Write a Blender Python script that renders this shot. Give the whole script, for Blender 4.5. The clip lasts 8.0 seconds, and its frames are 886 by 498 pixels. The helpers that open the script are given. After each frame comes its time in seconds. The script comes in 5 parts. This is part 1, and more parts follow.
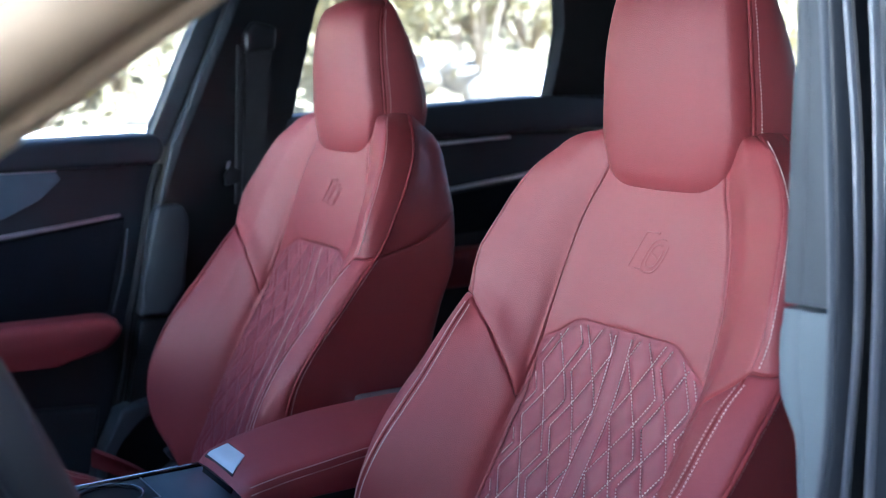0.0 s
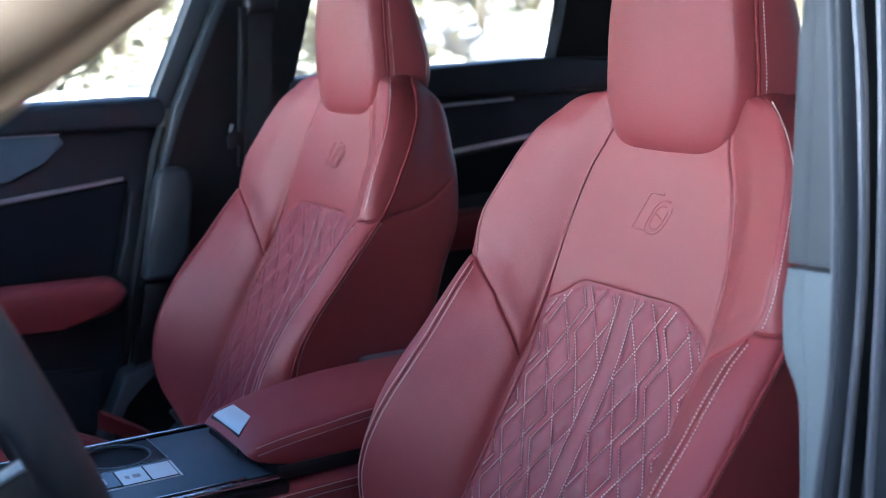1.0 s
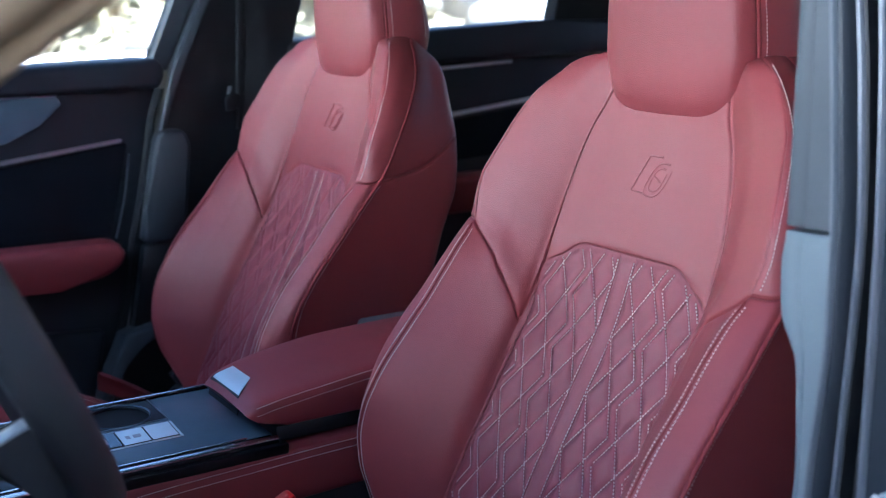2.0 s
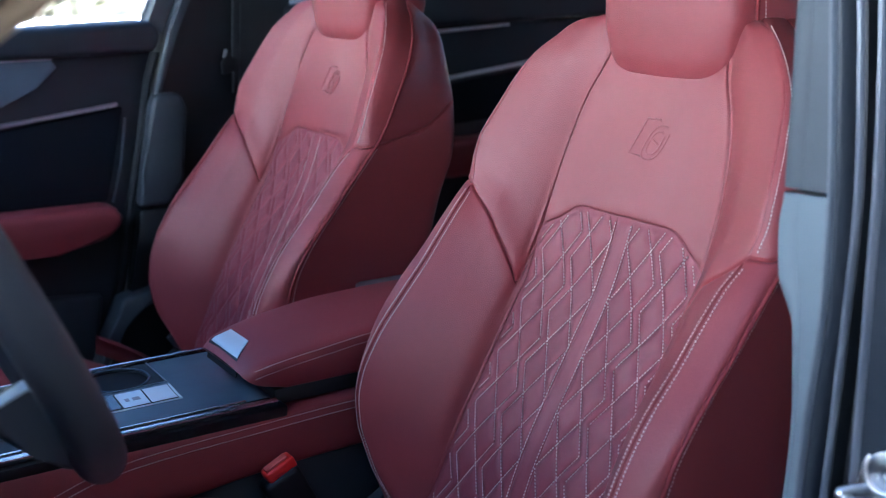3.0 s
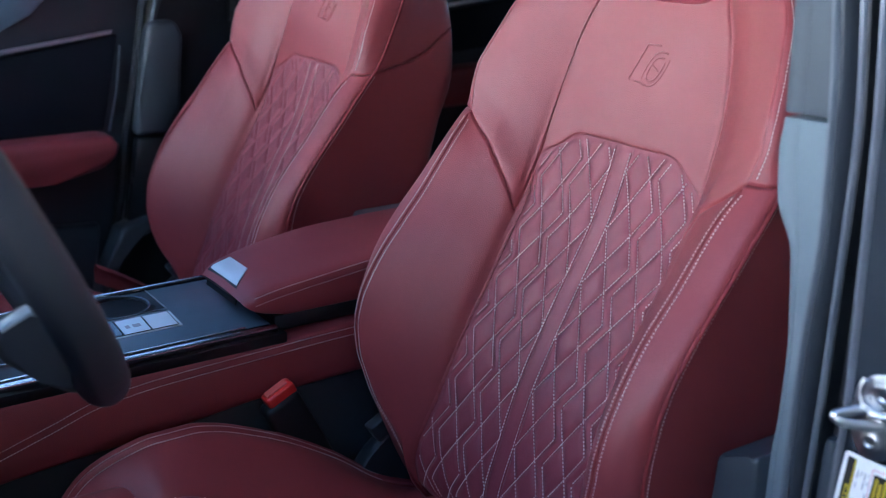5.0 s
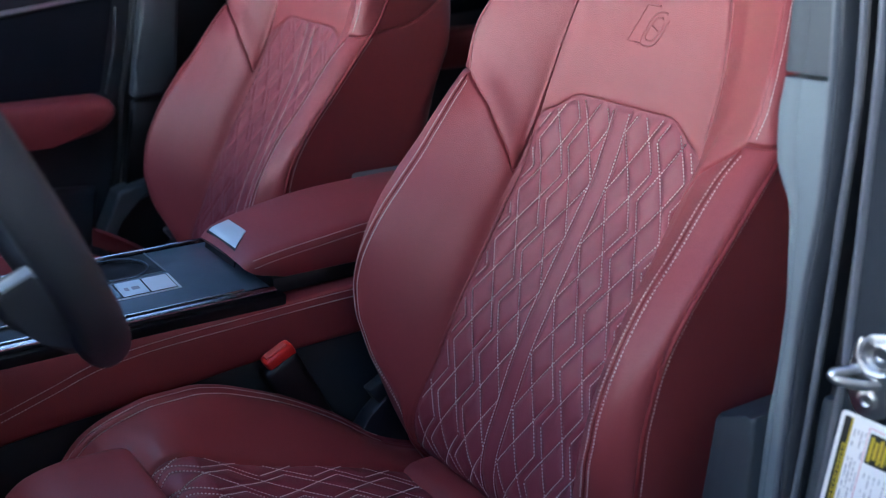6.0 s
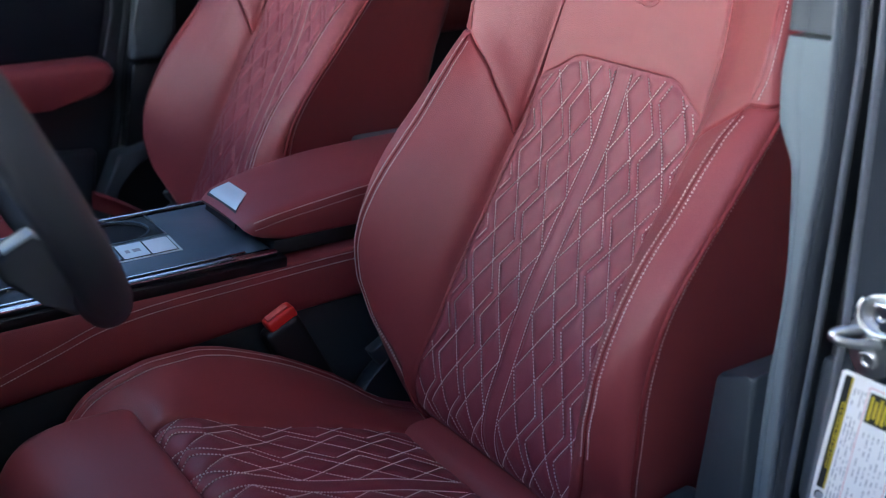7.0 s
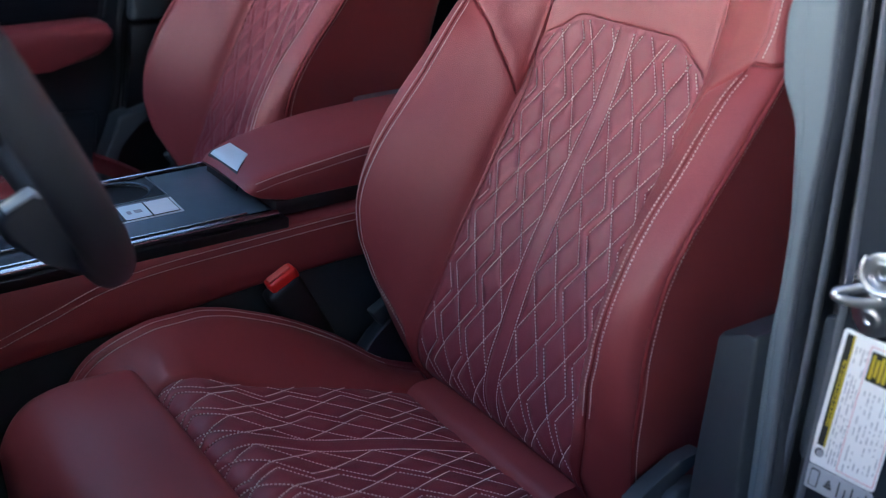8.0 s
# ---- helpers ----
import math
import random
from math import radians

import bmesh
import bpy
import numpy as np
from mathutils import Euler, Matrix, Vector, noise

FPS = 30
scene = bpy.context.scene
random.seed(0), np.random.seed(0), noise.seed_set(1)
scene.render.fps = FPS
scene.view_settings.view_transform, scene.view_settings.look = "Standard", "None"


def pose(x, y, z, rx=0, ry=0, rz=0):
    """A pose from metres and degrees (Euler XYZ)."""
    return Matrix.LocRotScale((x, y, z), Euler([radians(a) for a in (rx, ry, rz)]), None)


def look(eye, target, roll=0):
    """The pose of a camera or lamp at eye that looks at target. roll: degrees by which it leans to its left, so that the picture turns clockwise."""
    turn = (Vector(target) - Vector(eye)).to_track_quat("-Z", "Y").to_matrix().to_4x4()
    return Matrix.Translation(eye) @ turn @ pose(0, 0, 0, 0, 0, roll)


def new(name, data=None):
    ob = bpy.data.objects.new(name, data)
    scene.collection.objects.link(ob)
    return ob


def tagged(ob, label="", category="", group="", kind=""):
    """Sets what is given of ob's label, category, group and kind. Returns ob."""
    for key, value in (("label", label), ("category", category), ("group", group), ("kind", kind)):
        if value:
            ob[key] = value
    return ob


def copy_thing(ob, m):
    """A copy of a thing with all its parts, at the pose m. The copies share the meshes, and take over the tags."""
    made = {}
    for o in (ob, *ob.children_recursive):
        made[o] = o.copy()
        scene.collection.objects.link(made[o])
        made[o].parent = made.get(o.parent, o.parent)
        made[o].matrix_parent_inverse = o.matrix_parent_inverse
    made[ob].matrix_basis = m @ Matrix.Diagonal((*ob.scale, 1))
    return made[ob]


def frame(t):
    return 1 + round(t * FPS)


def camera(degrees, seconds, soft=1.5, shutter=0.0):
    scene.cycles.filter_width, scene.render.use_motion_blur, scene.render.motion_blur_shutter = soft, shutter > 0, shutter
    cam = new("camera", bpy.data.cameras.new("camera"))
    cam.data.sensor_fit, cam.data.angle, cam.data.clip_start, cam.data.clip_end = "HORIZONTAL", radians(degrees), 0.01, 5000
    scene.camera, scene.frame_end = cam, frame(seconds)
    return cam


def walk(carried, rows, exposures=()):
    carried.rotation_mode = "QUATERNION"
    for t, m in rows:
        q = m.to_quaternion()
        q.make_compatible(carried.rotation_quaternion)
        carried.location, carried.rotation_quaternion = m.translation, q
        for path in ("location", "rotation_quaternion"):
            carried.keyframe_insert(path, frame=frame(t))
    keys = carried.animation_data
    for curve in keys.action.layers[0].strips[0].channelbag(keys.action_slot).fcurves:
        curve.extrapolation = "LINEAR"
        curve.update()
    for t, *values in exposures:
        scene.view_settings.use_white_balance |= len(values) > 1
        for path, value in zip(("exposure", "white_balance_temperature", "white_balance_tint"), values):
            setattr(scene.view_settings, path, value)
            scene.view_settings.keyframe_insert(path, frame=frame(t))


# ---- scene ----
import collections
import functools

# ---- camera ----
cam = camera(42.585, 8.0, soft=0.8)
cam.data.dof.use_dof = True
cam.data.dof.focus_distance = 1.27
cam.data.dof.aperture_fstop = 5.2
PATH = [
    (0.0, look((1.2612, -0.8161, 1.1878), (0.2602, -0.1802, 1.0043), -0.322)),
    (0.5, look((1.2619, -0.8176, 1.1873), (0.2629, -0.1846, 0.9839), -0.401)),
    (1.0, look((1.2625, -0.8190, 1.1867), (0.2655, -0.1891, 0.9649), -0.523)),
    (1.5, look((1.2631, -0.8204, 1.1861), (0.2695, -0.1919, 0.9455), -0.422)),
    (3.0, look((1.2644, -0.8242, 1.1835), (0.2843, -0.1977, 0.8886), -0.359)),
    (3.5, look((1.2647, -0.8254, 1.1824), (0.2892, -0.2002, 0.8701), -0.356)),
    (4.0, look((1.2649, -0.8266, 1.1813), (0.2939, -0.2031, 0.8522), -0.348)),
    (5.5, look((1.2652, -0.8299, 1.1773), (0.3095, -0.2125, 0.7959), -0.279)),
    (6.0, look((1.2652, -0.8309, 1.1758), (0.3154, -0.2156, 0.7767), -0.329)),
    (6.5, look((1.2651, -0.8318, 1.1742), (0.3208, -0.2198, 0.7573), -0.417)),
    (7.0, look((1.2649, -0.8327, 1.1725), (0.3261, -0.2241, 0.7386), -0.388)),
    (7.5, look((1.2647, -0.8336, 1.1707), (0.3311, -0.2295, 0.7197), -0.450)),
    (8.0, look((1.2644, -0.8345, 1.1688), (0.3372, -0.2343, 0.6996), -0.452)),
]
walk(cam, PATH, [(0.0, 4.50, 4850, 10), (4.0, 4.56, 4780, 10), (8.0, 4.58, 5480, 10)])

# ---- light ----
SUN_EL, SUN_AZ = 58.0, 35.0  # degrees; azimuth from +y towards +x
world = bpy.data.worlds.new("sky")
scene.world = world
world.use_nodes = True
wn = world.node_tree.nodes
sky = wn.new("ShaderNodeTexSky")
sky.sky_type = "NISHITA"
sky.sun_disc = False
sky.sun_elevation, sky.sun_rotation = radians(SUN_EL), radians(SUN_AZ)
wn["Background"].inputs["Strength"].default_value = 0.031
world.node_tree.links.new(sky.outputs[0], wn["Background"].inputs["Color"])
sun = new("sun", bpy.data.lights.new("sun", "SUN"))
sun.data.energy, sun.data.angle, sun.data.color = 5.0, radians(0.6), (1.0, 0.95, 0.88)
sd = Vector((math.sin(radians(SUN_AZ)) * math.cos(radians(SUN_EL)), math.cos(radians(SUN_AZ)) * math.cos(radians(SUN_EL)), math.sin(radians(SUN_EL))))
sun.matrix_world = look(sd * 30, (0, 0, 0))


# ---- materials ----
def material(name, base, rough=0.5, metal=0.0, spec=0.5, tint=None, scale=8.0, mix=0.35, bump=(), coat=0.0, emit=0.0, spread=0.08, random_tint=0.0):
    """Base colour mottled towards tint by noise; bump: (scale, strength, kind) layers; spread: how far the roughness wanders."""
    m = bpy.data.materials.new(name)
    m.use_nodes = True
    nt = m.node_tree
    n, link = nt.nodes, nt.links.new
    bsdf = n["Principled BSDF"]
    bsdf.inputs["Metallic"].default_value = metal
    bsdf.inputs["Specular IOR Level"].default_value = spec
    bsdf.inputs["Coat Weight"].default_value = coat
    bsdf.inputs["Coat Roughness"].default_value = 0.08
    coord = n.new("ShaderNodeTexCoord")
    tint = tint or tuple(c * 0.75 for c in base)
    big = n.new("ShaderNodeTexNoise")
    big.inputs["Scale"].default_value = scale
    big.inputs["Detail"].default_value = 6
    link(coord.outputs["Object"], big.inputs["Vector"])
    small = n.new("ShaderNodeTexNoise")
    small.inputs["Scale"].default_value = scale * 18
    small.inputs["Detail"].default_value = 3
    link(coord.outputs["Object"], small.inputs["Vector"])
    add = n.new("ShaderNodeMath")
    add.operation = "MULTIPLY_ADD"
    add.inputs[1].default_value = 0.4
    link(small.outputs[0], add.inputs[0])
    link(big.outputs[0], add.inputs[2])
    fac = n.new("ShaderNodeMapRange")
    fac.inputs[1].default_value, fac.inputs[2].default_value = 0.45, 0.95
    fac.inputs[3].default_value, fac.inputs[4].default_value = 0.0, mix
    link(add.outputs[0], fac.inputs[0])
    blend = n.new("ShaderNodeMix")
    blend.data_type = "RGBA"
    blend.inputs[6].default_value, blend.inputs[7].default_value = (*base, 1), (*tint, 1)
    link(fac.outputs[0], blend.inputs[0])
    colour = blend.outputs[2]
    if random_tint:
        info = n.new("ShaderNodeNewGeometry")
        hsv = n.new("ShaderNodeHueSaturation")
        vary = n.new("ShaderNodeMapRange")
        vary.inputs[3].default_value, vary.inputs[4].default_value = 1 - random_tint, 1 + random_tint
        link(info.outputs["Random Per Island"], vary.inputs[0])
        link(vary.outputs[0], hsv.inputs["Value"])
        link(colour, hsv.inputs["Color"])
        colour = hsv.outputs[0]
    link(colour, bsdf.inputs["Base Color"])
    rr = n.new("ShaderNodeMapRange")
    rr.inputs[3].default_value, rr.inputs[4].default_value = max(0.02, rough - spread), min(1, rough + spread)
    link(big.outputs[0], rr.inputs[0])
    link(rr.outputs[0], bsdf.inputs["Roughness"])
    last = None
    for size, strength, kind in bump:
        tex = n.new("ShaderNodeTexVoronoi" if kind == "cells" else "ShaderNodeTexNoise")
        tex.inputs["Scale"].default_value = size
        link(coord.outputs["Object"], tex.inputs["Vector"])
        b = n.new("ShaderNodeBump")
        b.inputs["Strength"].default_value, b.inputs["Distance"].default_value = strength, 0.001
        link(tex.outputs[0], b.inputs["Height"])
        if last:
            link(last.outputs[0], b.inputs["Normal"])
        last = b
    if last:
        link(last.outputs[0], bsdf.inputs["Normal"])
    if emit:
        bsdf.inputs["Emission Color"].default_value = (*base, 1)
        bsdf.inputs["Emission Strength"].default_value = emit
    return m


LEATHER = material("red_leather", (0.248, 0.0465, 0.0515), 0.44, spec=0.45, tint=(0.212, 0.037, 0.043), scale=5, bump=((900, 0.16, "cells"), (60, 0.08, "noise")))
INSERT = material("red_insert_leather", (0.226, 0.0430, 0.060), 0.47, spec=0.47, tint=(0.19, 0.032, 0.037), scale=5, bump=((1100, 0.2, "cells"), (60, 0.08, "noise")))
THREAD = material("pale_thread", (0.80, 0.69, 0.65), 0.7, scale=60, bump=((2500, 0.3, "noise"),))
SEAM = material("red_piping", (0.19, 0.028, 0.032), 0.6, spec=0.25, scale=20)
PLASTIC = material("charcoal_soft_plastic", (0.020, 0.026, 0.036), 0.42, scale=14, tint=(0.015, 0.019, 0.027), bump=((1400, 0.2, "cells"),))
TRIM = material("slate_grey_trim", (0.140, 0.173, 0.195), 0.42, scale=10, tint=(0.123, 0.154, 0.178), bump=((1600, 0.22, "cells"),))
BLACK = material("black_plastic", (0.0065, 0.0082, 0.0108), 0.4, scale=20, bump=((1200, 0.1, "cells"),))
FABRIC = material("dark_microsuede", (0.007, 0.009, 0.014), 0.9, spec=0.15, scale=16, tint=(0.013, 0.014, 0.022), mix=0.7, bump=((2200, 0.5, "noise"),))
RUBBER = material("black_rubber", (0.032, 0.038, 0.047), 0.31, scale=8)
CHROME = material("bright_chrome", (0.68, 0.69, 0.71), 0.28, metal=1.0, scale=20, spread=0.05)
ALU = material("brushed_aluminium", (0.55, 0.56, 0.58), 0.3, metal=1.0, scale=30, bump=((900, 0.05, "noise"),))
PAINT = material("dark_grey_car_paint", (0.046, 0.054, 0.066), 0.17, metal=0.35, coat=1.0, scale=9, mix=0.3, tint=(0.055, 0.064, 0.077), spread=0.02)
UPPER_TRIM = material("dark_grey_trim", (0.050, 0.060, 0.071), 0.5, scale=10, tint=(0.043, 0.052, 0.062), bump=((1600, 0.22, "cells"),))
FARTRIM = material("dim_slate_trim", (0.046, 0.058, 0.070), 0.45, scale=10, bump=((1600, 0.2, "cells"),))
COVER = material("dark_slate_cover", (0.036, 0.045, 0.054), 0.5, scale=10, bump=((1600, 0.2, "cells"),))
SATIN = material("satin_silver", (0.80, 0.83, 0.86), 0.38, metal=0.4, scale=30, spread=0.05)
WOOD = material("dark_open_pore_wood", (0.088, 0.122, 0.165), 0.38, scale=40, tint=(0.070, 0.100, 0.140), mix=0.6, spread=0.02, bump=((420, 0.12, "noise"),))
PILLAR_CLOTH = material("beige_pillar_cloth", (0.62, 0.45, 0.27), 0.9, spec=0.2, scale=20, bump=((1500, 0.4, "noise"),))
HEADLINER = material("black_headliner_cloth", (0.020, 0.020, 0.021), 0.9, spec=0.2, scale=20, bump=((1500, 0.4, "noise"),))
WEB = material("black_belt_webbing", (0.011, 0.012, 0.015), 0.7, scale=60, bump=((1800, 0.6, "noise"),))
BUTTON = material("red_release_button", (0.80, 0.025, 0.02), 0.3, scale=20)
BUTTON_GLINT = material("red_ridge_glint", (0.85, 0.16, 0.14), 0.25, scale=20)
CARPET = material("black_carpet", (0.012, 0.012, 0.014), 0.95, spec=0.1, scale=40, bump=((900, 0.8, "noise"),))
WHITE = material("white_sticker_paper", (0.88, 0.88, 0.88), 0.4, scale=20, mix=0.1)
YELLOW = material("yellow_print", (0.55, 0.42, 0.03), 0.5, scale=20)
INK = material("black_print", (0.02, 0.02, 0.02), 0.5, scale=20)
GREYINK = material("grey_print", (0.38, 0.38, 0.42), 0.5, scale=20)
PINK = material("red_print_line", (0.65, 0.30, 0.32), 0.5, scale=20)
FOIL = material("grey_label_foil", (0.42, 0.44, 0.48), 0.35, scale=20)
LEAF = material("dry_shrub_leaves", (0.32, 0.280, 0.155), 0.7, scale=3, tint=(0.30, 0.265, 0.15), mix=0.9, random_tint=0.25)
BARK = material("shrub_bark", (0.26, 0.21, 0.15), 0.9, scale=6)
BOUNCE = material("bounce_bank_grey", (0.345, 0.332, 0.300), 0.95, scale=0.5, tint=(0.29, 0.278, 0.245), mix=0.9, bump=((12, 0.6, "noise"),))
GRASS = material("dry_grass_slope", (0.28, 0.24, 0.15), 0.95, scale=0.5, tint=(0.22, 0.19, 0.11), mix=0.9, bump=((12, 0.6, "noise"),))
ASPHALT = material("worn_asphalt", (0.040, 0.040, 0.039), 0.9, scale=1.5, bump=((60, 0.5, "noise"),))
ROCK = material("pale_boulder", (0.34, 0.315, 0.285), 0.9, scale=2, bump=((8, 0.6, "noise"),))
GLOSS = material("gloss_black_panel", (0.006, 0.006, 0.007), 0.12, scale=10, coat=0.5, spread=0.02)
RIM = material("black_rim_leather", (0.052, 0.055, 0.064), 0.45, scale=20, bump=((900, 0.2, "cells"),))
SHADE_WALL = material("shade_wall_grey", (0.125, 0.122, 0.115), 0.9, scale=1.5, bump=((6, 0.5, "noise"),))
ACCENT = material("dull_silver_strip", (0.42, 0.40, 0.46), 0.35, metal=0.7, scale=30, spread=0.05)
POLISHED = material("polished_silver", (0.96, 0.93, 0.88), 0.24, metal=1.0, scale=20, spread=0.04)
PALE = material("pale_aluminium", (0.74, 0.80, 0.83), 0.32, metal=0.45, scale=30, bump=((900, 0.05, "noise"),))
SPOKE = material("dark_satin_metal", (0.125, 0.130, 0.142), 0.38, metal=0.5, scale=12)
NUBUCK = material("dull_red_nubuck", (0.205, 0.046, 0.052), 0.75, spec=0.2, tint=(0.17, 0.034, 0.040), scale=14, bump=((1500, 0.3, "noise"),))
VIOLET = material("unlit_light_strip", (0.10, 0.09, 0.16), 0.3, scale=20)
# car paint made paler, so the jamb's edges carry a painted highlight
EDGE_GLINT = material("edge_glint_paint", (0.27, 0.29, 0.33), 0.22, metal=0.5, coat=0.6, scale=9, spread=0.02)
SEAL_GREY = material("grey_seal_half", (0.125, 0.142, 0.165), 0.5, scale=30, bump=((1500, 0.2, "noise"),))
GALV = material("galvanised_steel", (0.40, 0.41, 0.42), 0.45, metal=0.8, scale=6)


def glass(name, tint=(0.96, 0.98, 0.97)):
    m = bpy.data.materials.new(name)
    m.use_nodes = True
    b = m.node_tree.nodes["Principled BSDF"]
    b.inputs["Base Color"].default_value = (*tint, 1)
    b.inputs["Roughness"].default_value = 0.0
    b.inputs["IOR"].default_value = 1.02
    b.inputs["Transmission Weight"].default_value = 1.0
    return m


GLASS = glass("window_glass", (0.56, 0.58, 0.57))
TINTED = glass("windscreen_glass", (0.62, 0.665, 0.665))


# ---- mesh helpers ----
def part(name, bm, mat, parent=None, label="", smooth=True):
    """Links a bmesh or a (vertices, faces) pair as one mesh object."""
    me = bpy.data.meshes.new(name)
    if isinstance(bm, tuple):
        me.from_pydata([tuple(map(float, v)) for v in bm[0]], [], bm[1])
        me.update()
    else:
        bmesh.ops.recalc_face_normals(bm, faces=bm.faces[:])
        bm.to_mesh(me)
        bm.free()
    me.materials.append(mat)
    if smooth:
        me.shade_smooth()
        me.set_sharp_from_angle(angle=radians(42))
    ob = new(name, me)
    if parent is not None:
        ob.parent = parent
    if label:
        ob["label"] = label
    return ob


def thing(name, label, category, at=(0, 0, 0), group="", kind=""):
    e = new(name)
    e.location = at
    return tagged(e, label, category, group, kind)


def pchip(x, y):
    """A monotone cubic through the knots, as a function on arrays."""
    x, y = np.asarray(x, float), np.asarray(y, float)
    h, d = np.diff(x), np.diff(y, axis=0) / np.diff(x).reshape((-1,) + (1,) * (y.ndim - 1))
    s = np.zeros_like(y)
    for i in range(1, len(x) - 1):
        a, b = d[i - 1], d[i]
        w1, w2 = 2 * h[i] + h[i - 1], h[i] + 2 * h[i - 1]
        with np.errstate(divide="ignore", invalid="ignore"):
            s[i] = np.where(a * b > 0, (w1 + w2) / (w1 / a + w2 / b), 0)
    s[0], s[-1] = d[0], d[-1]

    def f(q):
        q = np.clip(np.asarray(q, float), x[0], x[-1])
        i = np.clip(np.searchsorted(x, q, side="right") - 1, 0, len(x) - 2)
        t = (q - x[i]) / h[i]
        sh = t.shape + (1,) * (y.ndim - 1)
        t, hh = t.reshape(sh), h[i].reshape(sh)
        return (y[i] * (2 * t**3 - 3 * t**2 + 1) + y[i + 1] * (3 * t**2 - 2 * t**3)
                + s[i] * hh * (t**3 - 2 * t**2 + t) + s[i + 1] * hh * (t**3 - t**2))
    return f


def grid(P, close_u=False, close_v=False, flip=False):
    """Vertices and faces of an (n, m, 3) array of points."""
    n, m = P.shape[:2]
    idx = np.arange(n * m).reshape(n, m)
    faces = []
    for i in range(n if close_u else n - 1):
        for j in range(m if close_v else m - 1):
            q = (idx[i, j], idx[(i + 1) % n, j], idx[(i + 1) % n, (j + 1) % m], idx[i, (j + 1) % m])
            faces.append(tuple(int(k) for k in (q[::-1] if flip else q)))
    return P.reshape(-1, 3).copy(), faces


def box(bm, c, s, bevel=0.0, m=None, seg=2):
    """A bevelled box of size s at c, turned by m about its middle."""
    r = bmesh.ops.create_cube(bm, size=1)
    vs = r["verts"]
    bmesh.ops.scale(bm, vec=s, verts=vs)
    if bevel:
        es = {e for v in vs for e in v.link_edges}
        out = bmesh.ops.bevel(bm, geom=list(es), offset=bevel, segments=seg, affect="EDGES", profile=0.5)
        vs = list({v for f in out["faces"] for v in f.verts} | {v for v in vs if v.is_valid})
        vs = list({w for v in vs for f in v.link_faces for w in f.verts})
    bmesh.ops.transform(bm, matrix=Matrix.Translation(c) @ (m or Matrix()), verts=vs)
    return vs


def boxed(c, s, bevel=0.0, m=None, seg=2):
    bm = bmesh.new()
    box(bm, c, s, bevel, m, seg)
    return bm


def slab(pts, lo, hi, axis="x", bevel=0.0, seg=2):
    """A prism: the outline pts, in the two other axes' order, from lo to hi along axis."""
    bm = bmesh.new()
    def at(p, k):
        return {"x": (k, p[0], p[1]), "y": (p[0], k, p[1]), "z": (p[0], p[1], k)}[axis]
    a = [bm.verts.new(at(p, lo)) for p in pts]
    b = [bm.verts.new(at(p, hi)) for p in pts]
    bm.faces.new(a)
    bm.faces.new(b[::-1])
    for i in range(len(pts)):
        j = (i + 1) % len(pts)
        bm.faces.new((a[i], b[i], b[j], a[j]))
    if bevel:
        bmesh.ops.bevel(bm, geom=bm.edges[:], offset=bevel, segments=seg, affect="EDGES", profile=0.5)
    return bm


def tube(points, radius, sides=10, closed=False, squash=1.0):
    """A tube along points, as vertices and faces; radius may be a list."""
    P = [Vector(p) for p in points]
    n = len(P)
    rad = radius if isinstance(radius, (list, tuple)) else [radius] * n
    rows, ref = [], None
    for i in range(n):
        t = (P[(i + 1) % n] - P[i - 1]) if closed or 0 < i < n - 1 else (P[1] - P[0] if i == 0 else P[-1] - P[-2])
        t.normalize()
        if ref is None:
            ref = t.orthogonal()
        ref = (ref - t * ref.dot(t)).normalized()
        side = t.cross(ref)
        rows.append([tuple(P[i] + rad[i] * (math.cos(a) * ref + squash * math.sin(a) * side)) for a in np.linspace(0, 2 * math.pi, sides, endpoint=False)])
    v, f = grid(np.array(rows), close_u=closed, close_v=True)
    if not closed:
        f.append(tuple(range(sides)))
        f.append(tuple(range((n - 1) * sides, n * sides))[::-1])
    return v, f


def lathe(profile, sides=24):
    """Turned about z: profile of (radius, height)."""
    ang = np.linspace(0, 2 * math.pi, sides, endpoint=False)
    P = np.array([[(r * math.cos(a), r * math.sin(a), z) for a in ang] for r, z in profile])
    return grid(P, close_v=True)


def stitches(lines, normals, pitch=0.0042, length=0.0028, width=0.0009, height=0.0007):
    """Short thread bars along polylines: one mesh of many small stitches."""
    V, F = [], []
    for line, nor in zip(lines, normals):
        line, nor = np.asarray(line, float), np.asarray(nor, float)
        d = np.r_[0, np.cumsum(np.linalg.norm(np.diff(line, axis=0), axis=1))]
        if d[-1] < pitch:
            continue
        for s in np.arange(pitch * 0.4, d[-1] - length, pitch):
            a = np.array([np.interp(s, d, line[:, k]) for k in range(3)])
            b = np.array([np.interp(s + length, d, line[:, k]) for k in range(3)])
            nn = np.array([np.interp(s, d, nor[:, k]) for k in range(3)])
            t = b - a
            t /= np.linalg.norm(t) + 1e-9
            w = np.cross(nn, t)
            w *= width / 2 / (np.linalg.norm(w) + 1e-9)
            up = nn / (np.linalg.norm(nn) + 1e-9)
            base = len(V)
            m0, m1 = a + 0.2 * (b - a) + up * height, a + 0.8 * (b - a) + up * height
            lo = -0.0004 * up
            V += [a + lo - w * 0.6, a + lo + w * 0.6, b + lo + w * 0.6, b + lo - w * 0.6, m0 - w * 0.7, m0 + w * 0.7, m1 + w * 0.7, m1 - w * 0.7]
            F += [tuple(base + k for k in q) for q in ((4, 5, 6, 7), (0, 1, 5, 4), (1, 2, 6, 5), (2, 3, 7, 6), (3, 0, 4, 7))]
    return V, F


